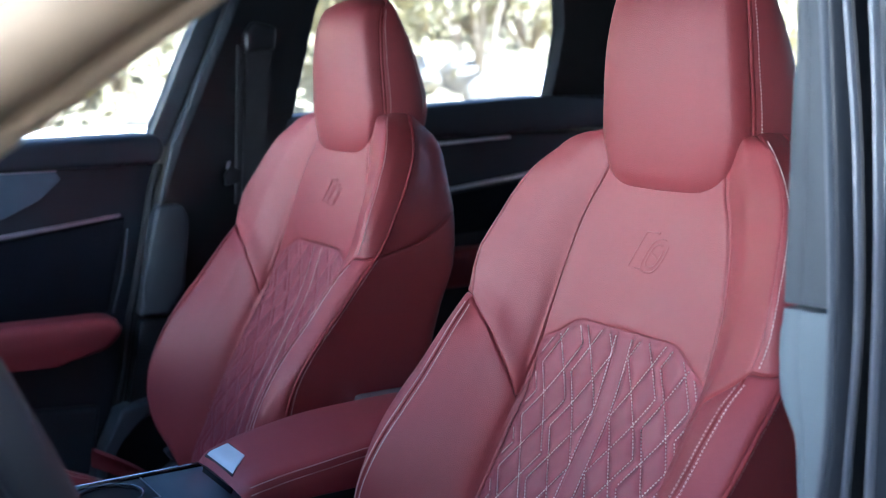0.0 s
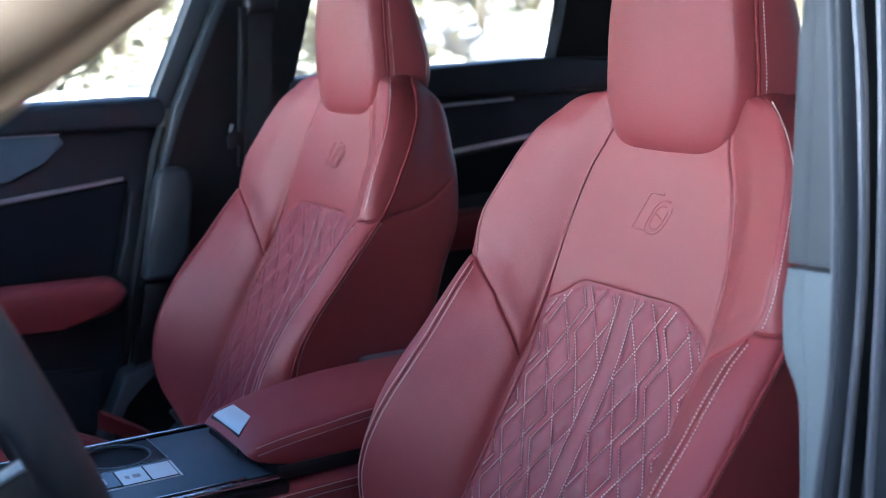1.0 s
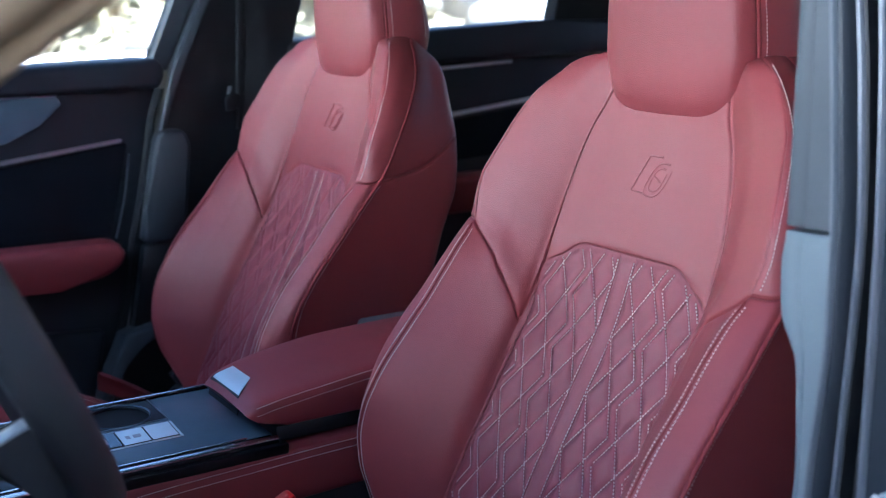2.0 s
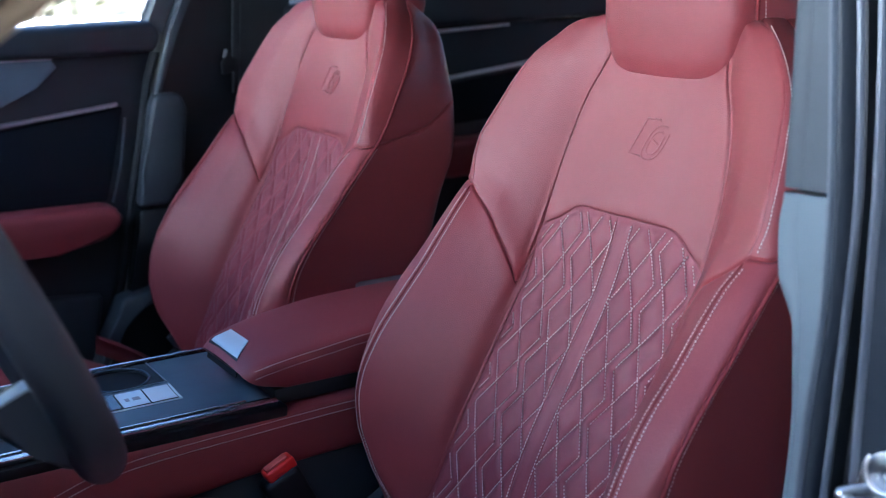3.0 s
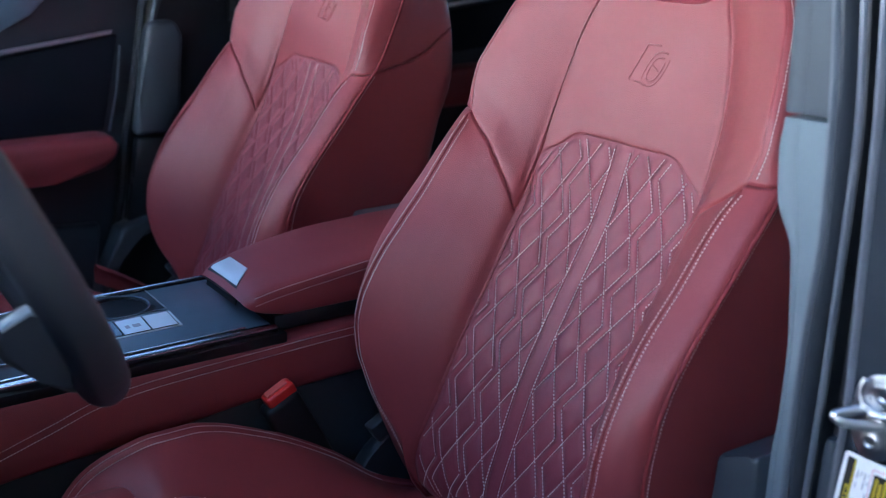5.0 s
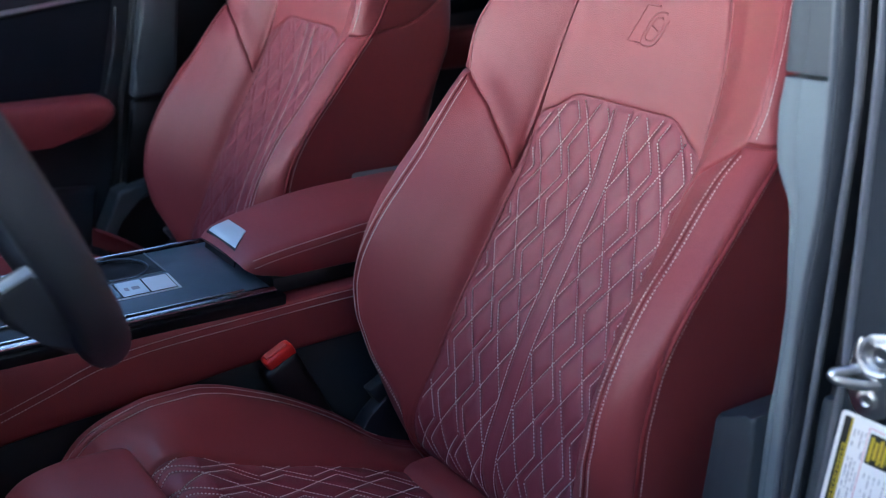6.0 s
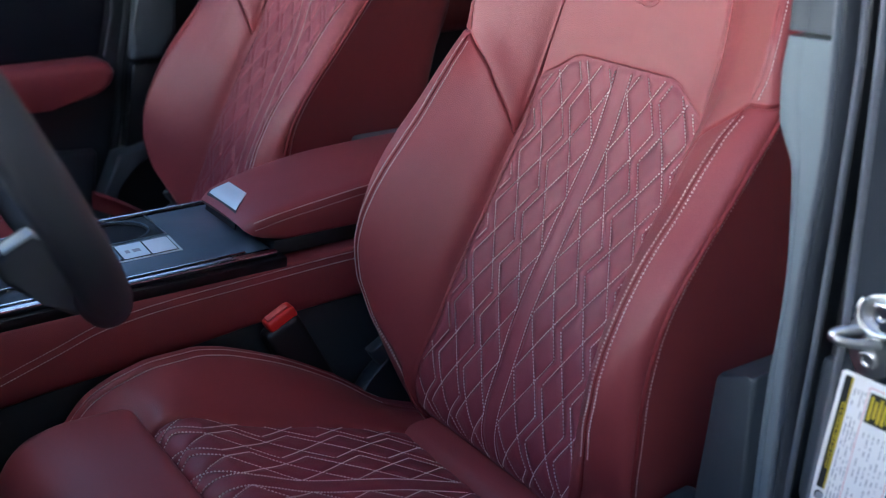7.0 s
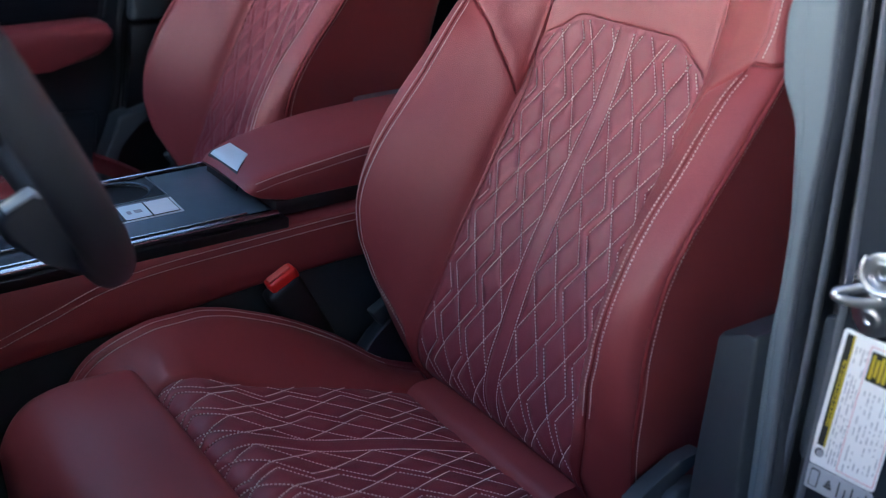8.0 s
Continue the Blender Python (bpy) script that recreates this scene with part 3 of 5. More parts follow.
def build_cushion(seat):
    half = 0.141
    # quilted seat insert
    edge = lambda s: half
    ln = quilt_lines(12, -.2280, -.60, edge)
    ln = [l for l in ln if len(l) > 3]
    us, ys = np.linspace(-1, 1, 211), np.linspace(-.545, -.225, 240)
    U, Y = np.meshgrid(us, ys)
    A = U * half
    Z = cz(Y) - 0.004 * U**4 - 0.006 * (1 - U * U)
    P = np.stack([A, Y, Z], -1)
    N = normals_of(P)
    d = line_distance(np.stack([A, Y], -1).reshape(-1, 2), ln).reshape(A.shape)
    rim = half - np.abs(A)
    fade = np.clip(rim / .008, 0, 1)
    P = P + N * (pillow(d) * fade - .003 * (1 - fade))[..., None]
    quilt = seat_part("cushion_insert", grid(P), INSERT, seat, "red leather cushion with diamond quilting")
    slope = np.gradient(cz(np.linspace(-.56, -.14, 300)), np.linspace(-.56, -.14, 300))
    L3, L3n = [], []
    for l in ln:
        l = l[l[:, 1] > -.535]
        if len(l) < 4:
            continue
        z = cz(l[:, 1]) - 0.004 * (l[:, 0] / half) ** 4 - 0.006 * (1 - (l[:, 0] / half) ** 2)
        k = np.interp(l[:, 1], np.linspace(-.56, -.14, 300), slope)
        n = np.stack([0 * k, -k, np.ones_like(k)], -1)
        n /= np.linalg.norm(n, axis=1, keepdims=True)
        L3.append(np.stack([l[:, 0], l[:, 1], z], -1) - .0007 * n)
        L3n.append(n)
    tagged(sub_part("cushion_stitching", stitches(L3, L3n, 0.0038, 0.0023, 0.0012, 0.0006), THREAD, quilt, "pale contrast thread"), kind="stuff")
    # bolsters
    ys = np.linspace(-.625, -.14, 80)
    lines, nors = [], []
    for sg in (1, -1):
        P = []
        for y in ys:
            inner, top = float(cz(max(y, -.530))) - .006, float(bz(y))
            inner = min(inner, top + .03)
            low = -.64
            ctrl = np.array([(.1395, y, inner - .007), (.1445, y, inner + .003), (.185, y, 0.55 * inner + 0.45 * top + .006), (.219, y, top - .002), (.228, y, top), (.244, y, top + .003),
                             (.257, y, top - .022), (.258, y, 0.5 * (top + low)), (.245, y, low)])
            ctrl[:, 0] += (-.02 if y < -.6 else 0) * (ctrl[:, 0] > .2)
            P.append(pchip(np.arange(9), ctrl)(np.linspace(0, 8, 60)))
        P = np.array(P) * np.array([sg, 1, 1])
        ridge = P[:, 30]
        N = normals_of(P) * sg
        P = press(P, -N if N[40, 30, 2] < 0 else N, [ridge], .004, .002)
        v, f = grid(P, flip=sg < 0)
        seat_part("cushion_bolster", (v, f), LEATHER, seat, "raised red leather cushion bolster")
        # duller patch on the outer rear of the bolster
        out_n = N if N[40, 30, 2] > 0 else -N
        seat_part("bolster_patch", grid((P + .0010 * out_n)[47:, 31:47], flip=sg < 0), NUBUCK, seat, "dull red nubuck patch")
        for off in (26, 33):
            lines.append(P[2:70, off] + np.array([0, 0, .0012]))
            nors.append(np.tile(np.array([0.2 * sg * (1 if off > 30 else -1), 0, 1.0]), (68, 1)))
    tagged(seat_part("cushion_edge_stitching", stitches(lines, nors, 0.0038, 0.0023, 0.0011, 0.0006), THREAD, seat), kind="stuff")
    # roll at the foot of the backrest
    P = []
    for a in np.linspace(-.137, .137, 20):
        P.append([(a, -.196 + .030 * math.copysign(abs(math.cos(t)) ** .6, math.cos(t)), -.545 + .028 * math.copysign(abs(math.sin(t)) ** .6, math.sin(t))) for t in np.linspace(0, 2 * math.pi, 28, endpoint=False)])
    v, f = grid(np.array(P), close_v=True)
    f += [tuple(range(28))[::-1], tuple(range(len(v) - 28, len(v)))]
    seat_part("rear_roll", (v, f), LEATHER, seat)
    # thigh support: a loft with rounded ends
    sec = np.array([(-.531, -.60), (-.531, -.430), (-.534, -.4185), (-.543, -.4135), (-.60, -.411), (-.640, -.418), (-.668, -.440), (-.682, -.475), (-.680, -.53), (-.660, -.585), (-.62, -.60)])
    ring = pchip(np.arange(11), sec)(np.linspace(0, 10, 50))
    P = []
    for a in np.r_[np.linspace(-.218, -.17, 14), np.linspace(-.16, .16, 9), np.linspace(.17, .218, 14)]:
        e = math.sqrt(max(.0, 1 - (max(0, abs(a) - .168) / .0502) ** 2))
        y0, z0 = -.575, -.50
        P.append([(a, y0 + (p[0] - y0) * (.45 + .55 * e), z0 + (p[1] - z0) * (.25 + .75 * e)) for p in ring])
    v, f = grid(np.array(P), close_v=True)
    f += [tuple(range(50))[::-1], tuple(range(len(v) - 50, len(v)))]
    seat_part("thigh_support", (v, f), LEATHER, seat, "extendable plain leather thigh support")
    for sg in (1, -1):
        bm = slab([(-.27, -.56), (-.14, -.58), (-.10, -.50), (-.13, -.462), (-.17, -.458), (-.21, -.50)], .236 * sg, .262 * sg, "x", .008, 3)
        bmesh.ops.translate(bm, vec=SEAT_BASE, verts=bm.verts[:])
        part("hinge_cover", bm, COVER if sg > 0 else PLASTIC, seat, "dark grey hinge cover")
    for sg in (1, -1):
        bm = slab([(-.215, -.462), (-.188, -.449), (-.157, -.435), (-.130, -.433), (-.119, -.441), (-.150, -.452), (-.180, -.465), (-.20, -.485)], .232 * sg, .250 * sg, "x", .003, 2)
        bmesh.ops.translate(bm, vec=SEAT_BASE, verts=bm.verts[:])
        part("recliner_lever", bm, COVER, seat, "dark grey recliner lever")
    # lower frame
    bm = boxed((0, -.35, -.64), (.44, .50, .10), .02)
    bmesh.ops.translate(bm, vec=SEAT_BASE, verts=bm.verts[:])
    part("seat_base", bm, PLASTIC, seat, "dark plastic seat base")
    for sg in (1, -1):
        bm = slab([(-.60, -.70), (-.12, -.70), (-.03, -.60), (-.04, -.55), (-.16, -.585), (-.58, -.58)], .245 * sg, .268 * sg, "x", .006)
        bmesh.ops.translate(bm, vec=SEAT_BASE, verts=bm.verts[:])
        part("side_shield", bm, PLASTIC, seat, "dark plastic side shield")
        bm = boxed((.16 * sg, -.35, -.695), (.04, .52, .03), .005)
        bmesh.ops.translate(bm, vec=SEAT_BASE, verts=bm.verts[:])
        part("seat_rail", bm, BLACK, seat)


def build_seat(at, label, forward, sink):
    seat = thing("front_seat", label, "car seat", at, "front seats")
    PUSH["forward"] = forward
    row_curve.cache_clear()
    build_backrest(seat, sink)
    build_headrest(seat)
    build_cushion(seat)
    return seat


build_seat((.375, -.25, .30), "red leather sport seat with diamond quilting and pale stitching, driver's side", 0, 0)
# the passenger's quilting thread is pulled deeper into the leather, and its cushion is set lower
passenger_seat = build_seat((-.375, -.24, .30), "red leather sport seat with diamond quilting, beside the dark door", .014, .0021)
for _ob in passenger_seat.children:
    if _ob.name.split(".")[0] in ("cushion_insert", "cushion_bolster", "cushion_edge_stitching", "thigh_support", "rear_roll"):
        _ob.location.z -= .05


# ---- car shell ----
tagged(part("floor", boxed((0, .2, .27), (1.46, 3.0, .04), .01), CARPET), "black carpeted car floor", "floor", kind="structure")
# the unseen roof reaches further forward than the pillars, to shade the cushions
tagged(part("ceiling", slab([(-.62, -.64), (.62, -.64), (.62, 2.0), (-.62, 2.0)], 1.43, 1.47, "z", .01), HEADLINER), "black cloth headliner under the roof", "ceiling", kind="structure")

# far door, front
fd = thing("passenger_door", "closed dark door with red armrest and thin bright strips", "car door", (-.80, -.6, .32))


def under(parent, ob):
    ob.matrix_parent_inverse = Matrix.Translation(parent.location).inverted()
    return ob


REAR_EDGE = [(-.254, .50), (-.216, .75), (-.170, .93), (-.134, 1.07)]
under(fd, part("door_panel", slab([(-1.25, .36), (-.28, .36)] + REAR_EDGE[:3] + [(-.148, 1.03), (-1.25, 1.02)], -.84, -.755, "x", .006), PLASTIC, fd))
under(fd, part("upper_roll", slab([(-1.25, 1.018), (-.150, 1.028), (-.138, 1.06), (-.150, 1.084), (-1.25, 1.050)], -.84, -.728, "x", .014, 4), PLASTIC, fd))
under(fd, part("suede_panel", slab([(-1.25, .775), (-.252, .768), (-.212, .935), (-1.25, .80)], -.765, -.748, "x", .004), FABRIC, fd))
under(fd, part("accent_strip", slab([(-.80, .868), (-.225, .937), (-.222, .943), (-.80, .876)], -.765, -.742, "x", .001), ACCENT, fd, "thin bright metal strip"))
under(fd, part("inlay", slab([(-1.0, .93), (-.42, .948), (-.36, .976), (-.322, 1.010), (-.332, 1.024), (-1.0, 1.02)], -.765, -.744, "x", .002), WOOD, fd, "dark wood inlay with a bright edge"))
under(fd, part("inlay_strip", slab([(-1.0, 1.020), (-.330, 1.0235), (-.330, 1.0265), (-1.0, 1.024)], -.765, -.741, "x", .0008), ACCENT, fd))
under(fd, part("armrest", slab([(-1.1, .698), (-.36, .694), (-.27, .709), (-.240, .735), (-.243, .758), (-.262, .768), (-1.1, .775)], -.80, -.690, "x", .016, 4), LEATHER, fd, "red leather door armrest"))
under(fd, part("lower_pocket", slab([(-1.1, .40), (-.31, .40), (-.275, .60), (-1.1, .66)], -.78, -.735, "x", .012, 3), PLASTIC, fd))
under(fd, part("window_frame", slab([(-.175, 1.06), (-.132, 1.06), (-.015, 1.31), (.02, 1.40), (-.012, 1.40), (-.054, 1.305), (-.075, 1.265), (-.153, 1.082)], -.79, -.745, "x", .004), FARTRIM, fd))
under(fd, part("window_frame", slab([(-1.0, 1.385), (-.012, 1.385), (.01, 1.42), (-1.0, 1.42)], -.79, -.70, "x", .004), BLACK, fd))
pane = under(fd, part("pane", slab([(-1.2, 1.05), (-.14, 1.06), (-.01, 1.40), (-.9, 1.40)], -.782, -.778), GLASS, fd, smooth=False))
pane.visible_shadow = False

# far rear door
rd = thing("rear_door", "closed dark rear door with thin bright strips", "car door", (-.80, .6, .32))
under(rd, part("door_panel", slab([(.10, .36), (.75, .36), (.95, .62), (.98, 1.06), (.10, 1.05)], -.84, -.755, "x", .006), PLASTIC, rd))
under(rd, part("upper_roll", slab([(.09, 1.045), (.98, 1.065), (.98, 1.135), (.735, 1.137), (.10, 1.108)], -.84, -.73, "x", .014, 4), PLASTIC, rd))
under(rd, part("accent_strip", slab([(.20, 1.026), (.632, 1.048), (.632, 1.054), (.20, 1.033)], -.765, -.742, "x", .001), SATIN, rd, "thin bright metal strip"))
under(rd, part("accent_strip", slab([(.20, .905), (.50, .944), (.70, .966), (.90, .985), (.90, .991), (.70, .973), (.50, .951), (.20, .912)], -.765, -.742, "x", .001), SATIN, rd, "thin bright metal strip"))
under(rd, part("suede_panel", slab([(.2, .83), (.9, .87), (.9, .98), (.2, .90)], -.765, -.748, "x", .003), FABRIC, rd))
under(rd, part("armrest", slab([(.25, .74), (.8, .74), (.8, .82), (.25, .82)], -.80, -.70, "x", .016, 4), LEATHER, rd, "red leather door armrest"))
under(rd, part("window_frame", slab([(.735, 1.10), (.99, 1.10), (.96, 1.43), (.775, 1.43), (.774, 1.36), (.783, 1.285), (.762, 1.20)], -.79, -.745, "x", .004), HEADLINER, rd))
pane = under(rd, part("pane", slab([(.09, 1.09), (.75, 1.12), (.79, 1.28), (.78, 1.40), (.13, 1.40)], -.782, -.778), GLASS, rd, smooth=False))
pane.visible_shadow = False

# far pillar
fp = tagged(part("pillar_trim", slab([(-.25, .50), (-.212, .75), (-.166, .93), (-.128, 1.07), (-.018, 1.30), (.03, 1.43), (.22, 1.43), (.165, 1.30), (.105, 1.11), (.10, .36), (-.25, .36)], -.80, -.735, "x", .008, 3), BLACK),
            "dark pillar trim between the far doors", "pillar", kind="structure")
part("trim_edge", slab([(-.128, 1.07), (-.018, 1.30), (.03, 1.40), (.045, 1.40), (-.003, 1.29), (-.112, 1.06), (-.15, .95), (-.166, .93)], -.745, -.725, "x", .005, 3), FARTRIM, fp)
part("lower_trim", slab([(-.207, .757), (-.196, .82), (-.172, .945), (-.16, .957), (-.118, .957), (-.106, .930), (-.120, .80), (-.150, .757)], -.76, -.708, "x", .01, 3), COVER, fp, "slate grey pillar cover")
part("lower_cover", slab([(-.30, .40), (-.06, .40), (-.09, .56), (-.10, .752), (-.204, .752), (-.216, .68), (-.232, .60), (-.262, .52)], -.80, -.716, "x", .006, 3), BLACK, fp, "black lower pillar cover")
part("door_rubber", tube([(-.742, y, z) for y, z in ((-.300, .48), (-.262, .545), (-.246, .60), (-.231, .66), (-.222, .72), (-.214, .762), (-.204, .80), (-.186, .88), (-.167, .98), (-.150, 1.03))], .0085, 8), BLACK, fp, "black rubber door seal")
tagged(part("sill_trim", slab([(-.19, .612), (-.255, .598), (-.285, .53), (-.31, .47), (-.288, .47), (-.262, .545), (-.235, .573), (-.19, .585)], -.745, -.690, "x", .008, 3), COVER), "slate grey sill trim at the far door", "sill trim", kind="structure")
under(fd, part("edge_line", slab([(-.211, .915), (-.2235, .834), (-.2435, .764), (-.2400, .764), (-.2195, .834), (-.207, .915)], -.765, -.745, "x", .001), COVER, fd))

# belt webbing and its guide on the far pillar
belt = thing("seat_belt", "black seat belt hanging beside the dark pillar", "seat belt", (-.70, 0, .60))
under(belt, part("webbing", slab([(-.03, .60), (.018, .60), (.064, 1.24), (.016, 1.24)], -.716, -.713, "x"), WEB, belt))
under(belt, part("webbing", slab([(-.016, .95), (-.006, .95), (.010, 1.24), (-.002, 1.24)], -.722, -.712, "x", .001), WEB, belt))
under(belt, part("belt_guide", slab([(.010, 1.225), (.072, 1.232), (.076, 1.275), (.03, 1.285), (.012, 1.26)], -.735, -.709, "x", .008, 3), BLACK, belt))
under(belt, part("tongue", slab([(-.036, .985), (-.012, .99), (-.008, 1.012), (-.026, 1.022), (-.038, 1.005)], -.716, -.706, "x", .002), BLACK, belt))
under(belt, part("tongue_plate", slab([(-.034, 1.016), (-.027, 1.014), (-.024, 1.030), (-.031, 1.030)], -.713, -.710, "x", .0005), ALU, belt))
# cant rails, pillars and firewall that close the shell
for sg, nm in ((-1, "wall_far"), (1, "wall_near")):
    tagged(part(nm, slab([(-.30, 1.40), (1.9, 1.40), (1.9, 1.46), (-.30, 1.46)], sg * .81, sg * .60, "x", .012, 3), HEADLINER), "black cloth covered roof rail", "roof rail", kind="structure")
tagged(part("wall_rear", boxed((0, 1.75, .75), (1.4, .06, .9), .02), PLASTIC), "dark rear wall of the cabin", "wall", kind="structure")
tagged(part("wall_side", slab([(.98, .36), (1.8, .36), (1.8, 1.05), (.98, 1.05)], -.80, -.74, "x", .01), PLASTIC), "dark rear side trim", "wall", kind="structure")
tagged(part("wall_side", slab([(.10, .36), (1.8, .36), (1.8, 1.05), (.10, 1.05)], .80, .74, "x", .01), PLASTIC), "dark rear side trim behind the driver", "wall", kind="structure")
# rear bench
bench = thing("rear_bench", "red leather rear bench behind the front seats", "car seat", (0, 1.2, .30))
under(bench, part("seat_cushion", boxed((0, .98, .43), (1.24, .52, .32), .05, pose(0, 0, 0, -4, 0, 0), 4), LEATHER, bench))
under(bench, part("backrest", boxed((0, 1.33, .80), (1.24, .16, .62), .06, pose(0, 0, 0, -20, 0, 0), 4), LEATHER, bench))
for x in (-.42, 0, .42):
    under(bench, part("headrest", boxed((x, 1.46, 1.20), (.25, .10, .17), .035, pose(0, 0, 0, -12, 0, 0), 4), LEATHER, bench))
dash = [(-.88, .40), (-.82, .62), (-.80, .86), (-.83, 1.0), (-.92, 1.03), (-1.10, .99), (-1.45, .95), (-1.45, .36), (-1.0, .36)]
tagged(part("wall_front", slab(dash, -.72, .72, "x", .02, 3), PLASTIC), "dark dashboard and bulkhead", "dashboard", kind="structure")
ws = slab([(-.64, 1.425), (-.64, 1.431), (-1.30, .976), (-1.30, .97)], -.66, .66, "x")
tagged(part("windscreen", ws, TINTED, smooth=False), "clear raked windscreen", "windscreen", kind="structure")

# front end of the car: bonnet and wings ahead of the doors
# never in view; added to keep the bank's light off jamb and sill
fe = thing("front_end", "dark grey painted bonnet and wings ahead of the cabin, unseen, added to block light", "car body", (0, -1.8, .30), kind="structure")
for sg in (1, -1):
    under(fe, part("wing", slab([(-2.5, .30), (-1.145, .30), (-1.145, .975), (-1.32, .985), (-2.5, .80)], .735 * sg, .92 * sg, "x", .02, 3), PAINT, fe))
under(fe, part("bonnet", slab([(-2.5, .74), (-1.47, .90), (-1.34, .955), (-1.34, .985), (-2.5, .82)], -.73, .73, "x", .01, 3), PAINT, fe))
under(fe, part("nose", slab([(-2.6, .30), (-2.505, .30), (-2.505, .80), (-2.56, .76)], -.90, .90, "x", .02, 3), PAINT, fe))


# ---- centre console ----
con = thing("center_console", "console with red leather sides, dark wood top and chrome edges", "console", (0, -.3, .29))
def c_part(name, bm, mat, label="", smooth=True):
    return under(con, part(name, bm, mat, con, label, smooth))
c_part("lower_body", slab([(-.100, .29), (.080, .29), (.094, .60), (-.114, .60)], -1.0, .30, "y", .006), COVER, "dark slate plastic lower console")
# padded side bands, deeper towards the front
sy = np.linspace(-1.0, .28, 60)
low = pchip([-1.0, -.80, -.656, -.597, -.466, -.329, -.212, .28], [.50, .54, .572, .578, .586, .598, .602, .605])
top = pchip([-1.0, -.70, -.5, -.32, -.2, .28], [.664, .664, .664, .664, .668, .672])
seam_z = pchip([-1.0, -.80, -.652, -.589, -.524, -.458, -.354, -.225, .28], [.50, .565, .606, .625, .644, .651, .655, .659, .662])
for x0, sg in ((.094, 1), (-.114, -1)):
    P = []
    for y in sy:
        a, b = float(low(y)), float(top(y))
        sec = pchip(np.arange(6), np.array([(-.02, a - .002), (.008, a), (.015, a + .3 * (b - a)), (.014, a + .75 * (b - a)), (.008, b), (-.02, b + .001)]))(np.linspace(0, 5, 26))
        P.append([(x0 + sg * u, y, z) for u, z in sec])
    P = np.array(P)
    sl = np.array([(x0 + sg * .0145, y, float(seam_z(y))) for y in np.linspace(-1, .28, 200)])
    N = normals_of(P)
    if N[30, 12, 0] * sg < 0:
        N = -N
    P = press(P, N, [sl], .002, .0025)
    band = c_part("side_band", grid(P, flip=sg > 0), LEATHER, "red leather padded console side")
    lines = [np.array([(x0 + sg * (.0148 - (.0006 if dz > 0 else 0)), y, float(seam_z(y)) + dz) for y in np.linspace(-.98, .26, 260)]) for dz in (-.0048, .0042)]
    tagged(part("side_stitching", stitches(lines, [np.tile(np.array([sg, 0, .1]), (260, 1))] * 2, 0.0038, 0.0023, 0.0010, 0.0008), THREAD, band), kind="stuff")
c_part("under_edge", slab([(-.124, .660), (.104, .660), (.107, .6755), (-.127, .6755)], -1.0, -.302, "y", .003), BLACK, "black edge below the chrome")
# wood top with a tray cut for the cup holder
c_part("top_plate", slab([(-.118, -.312), (-.118, -.398), (-.035, -.398), (-.035, -.57), (.0785, -.57), (.0785, -.312)], .668, .680, "z", .0015), WOOD, "dark open-pore wood panel")
# cup holder tray
V, F = [], []
cxy, rad, m = (-.079, -.450), .0385, 48
outer = []
for q in range(m):
    t = 2 * math.pi * q / m
    dx, dy = math.cos(t), math.sin(t)
    s = 1 / max(abs(dx) / .0395, abs(dy) / .0525)
    outer.append((cxy[0] + dx * s, cxy[1] + dy * s))
rings = [[(x, y, .668) for x, y in outer], [(x, y, .6795) for x, y in outer]]
for r, z in ((rad + .003, .6795), (rad, .677), (rad - .001, .64), (rad - .003, .600), (.002, .600)):
    rings.append([(cxy[0] + r * math.cos(2 * math.pi * q / m), cxy[1] + r * math.sin(2 * math.pi * q / m), z) for q in range(m)])
tray = c_part("cup_holder", grid(np.array(rings), close_v=True, flip=True), BLACK, "black round cup holder in a recessed tray")
part("cup_rim", tube([(cxy[0] + .0400 * math.cos(t), cxy[1] + .0400 * math.sin(t), .6797) for t in np.linspace(0, 2 * math.pi, 48, endpoint=False)], .0013, 8, True), WOOD, tray, "raised rim of the cup holder")
part("cup_grip", boxed((-.079, -.488, .650), (.012, .006, .02), .002), RUBBER, tray)
c_part("tray_trim", slab([(-.0392, .676), (-.0376, .676), (-.0376, .6808), (-.0392, .6808)], -.505, -.399, "y"), ALU)
c_part("tray_trim", slab([(-.118, .676), (-.0376, .676), (-.0376, .6808), (-.118, .6808)], -.400, -.3985, "y"), ALU)
# forward gloss panel and shifter surround
c_part("front_panel", slab([(-.118, .664), (.090, .664), (.090, .676), (-.118, .676)], -1.0, -.572, "y", .002), BLACK, "black front panel")
c_part("front_trim", slab([(.0262, .676), (.0298, .676), (.0298, .6795), (.0262, .6795)], -1.0, -.575, "y", .0006), POLISHED)
# switch block
def leaning(x0, x1, y0, y1, z, bevel=.0006, lean=4.5):
    """A flat plate on the console, its top leaning down towards the driver."""
    dz = math.tan(radians(lean)) * (x1 - x0) / 2
    return slab([(x0, .679), (x1, .679), (x1, z - dz), (x0, z + dz)], y0, y1, "y", bevel, 1)
sw = c_part("switch_frame", leaning(-.019, .027, -.522, -.402, .6828, .0007), PALE, "bright metal switch frame")
for y, w, mt in ((-.4225, .031, SATIN), (-.4560, .032, PALE), (-.4870, .026, GLOSS), (-.5105, .017, PALE)):
    part("switch_gap", leaning(-.0165, .0245, y - w / 2 - .0010, y + w / 2 + .0010, .6834, 0), BLACK, sw)
    part("switch", leaning(-.0155, .0235, y - w / 2, y + w / 2, .6839, .0005), mt, sw, "flat metal push switch")
for y, w in ((-.452, .009), (-.463, .005)):
    part("switch_mark", leaning(.002, .010, y - w / 2, y + w / 2, .68415, 0), GREYINK, sw)
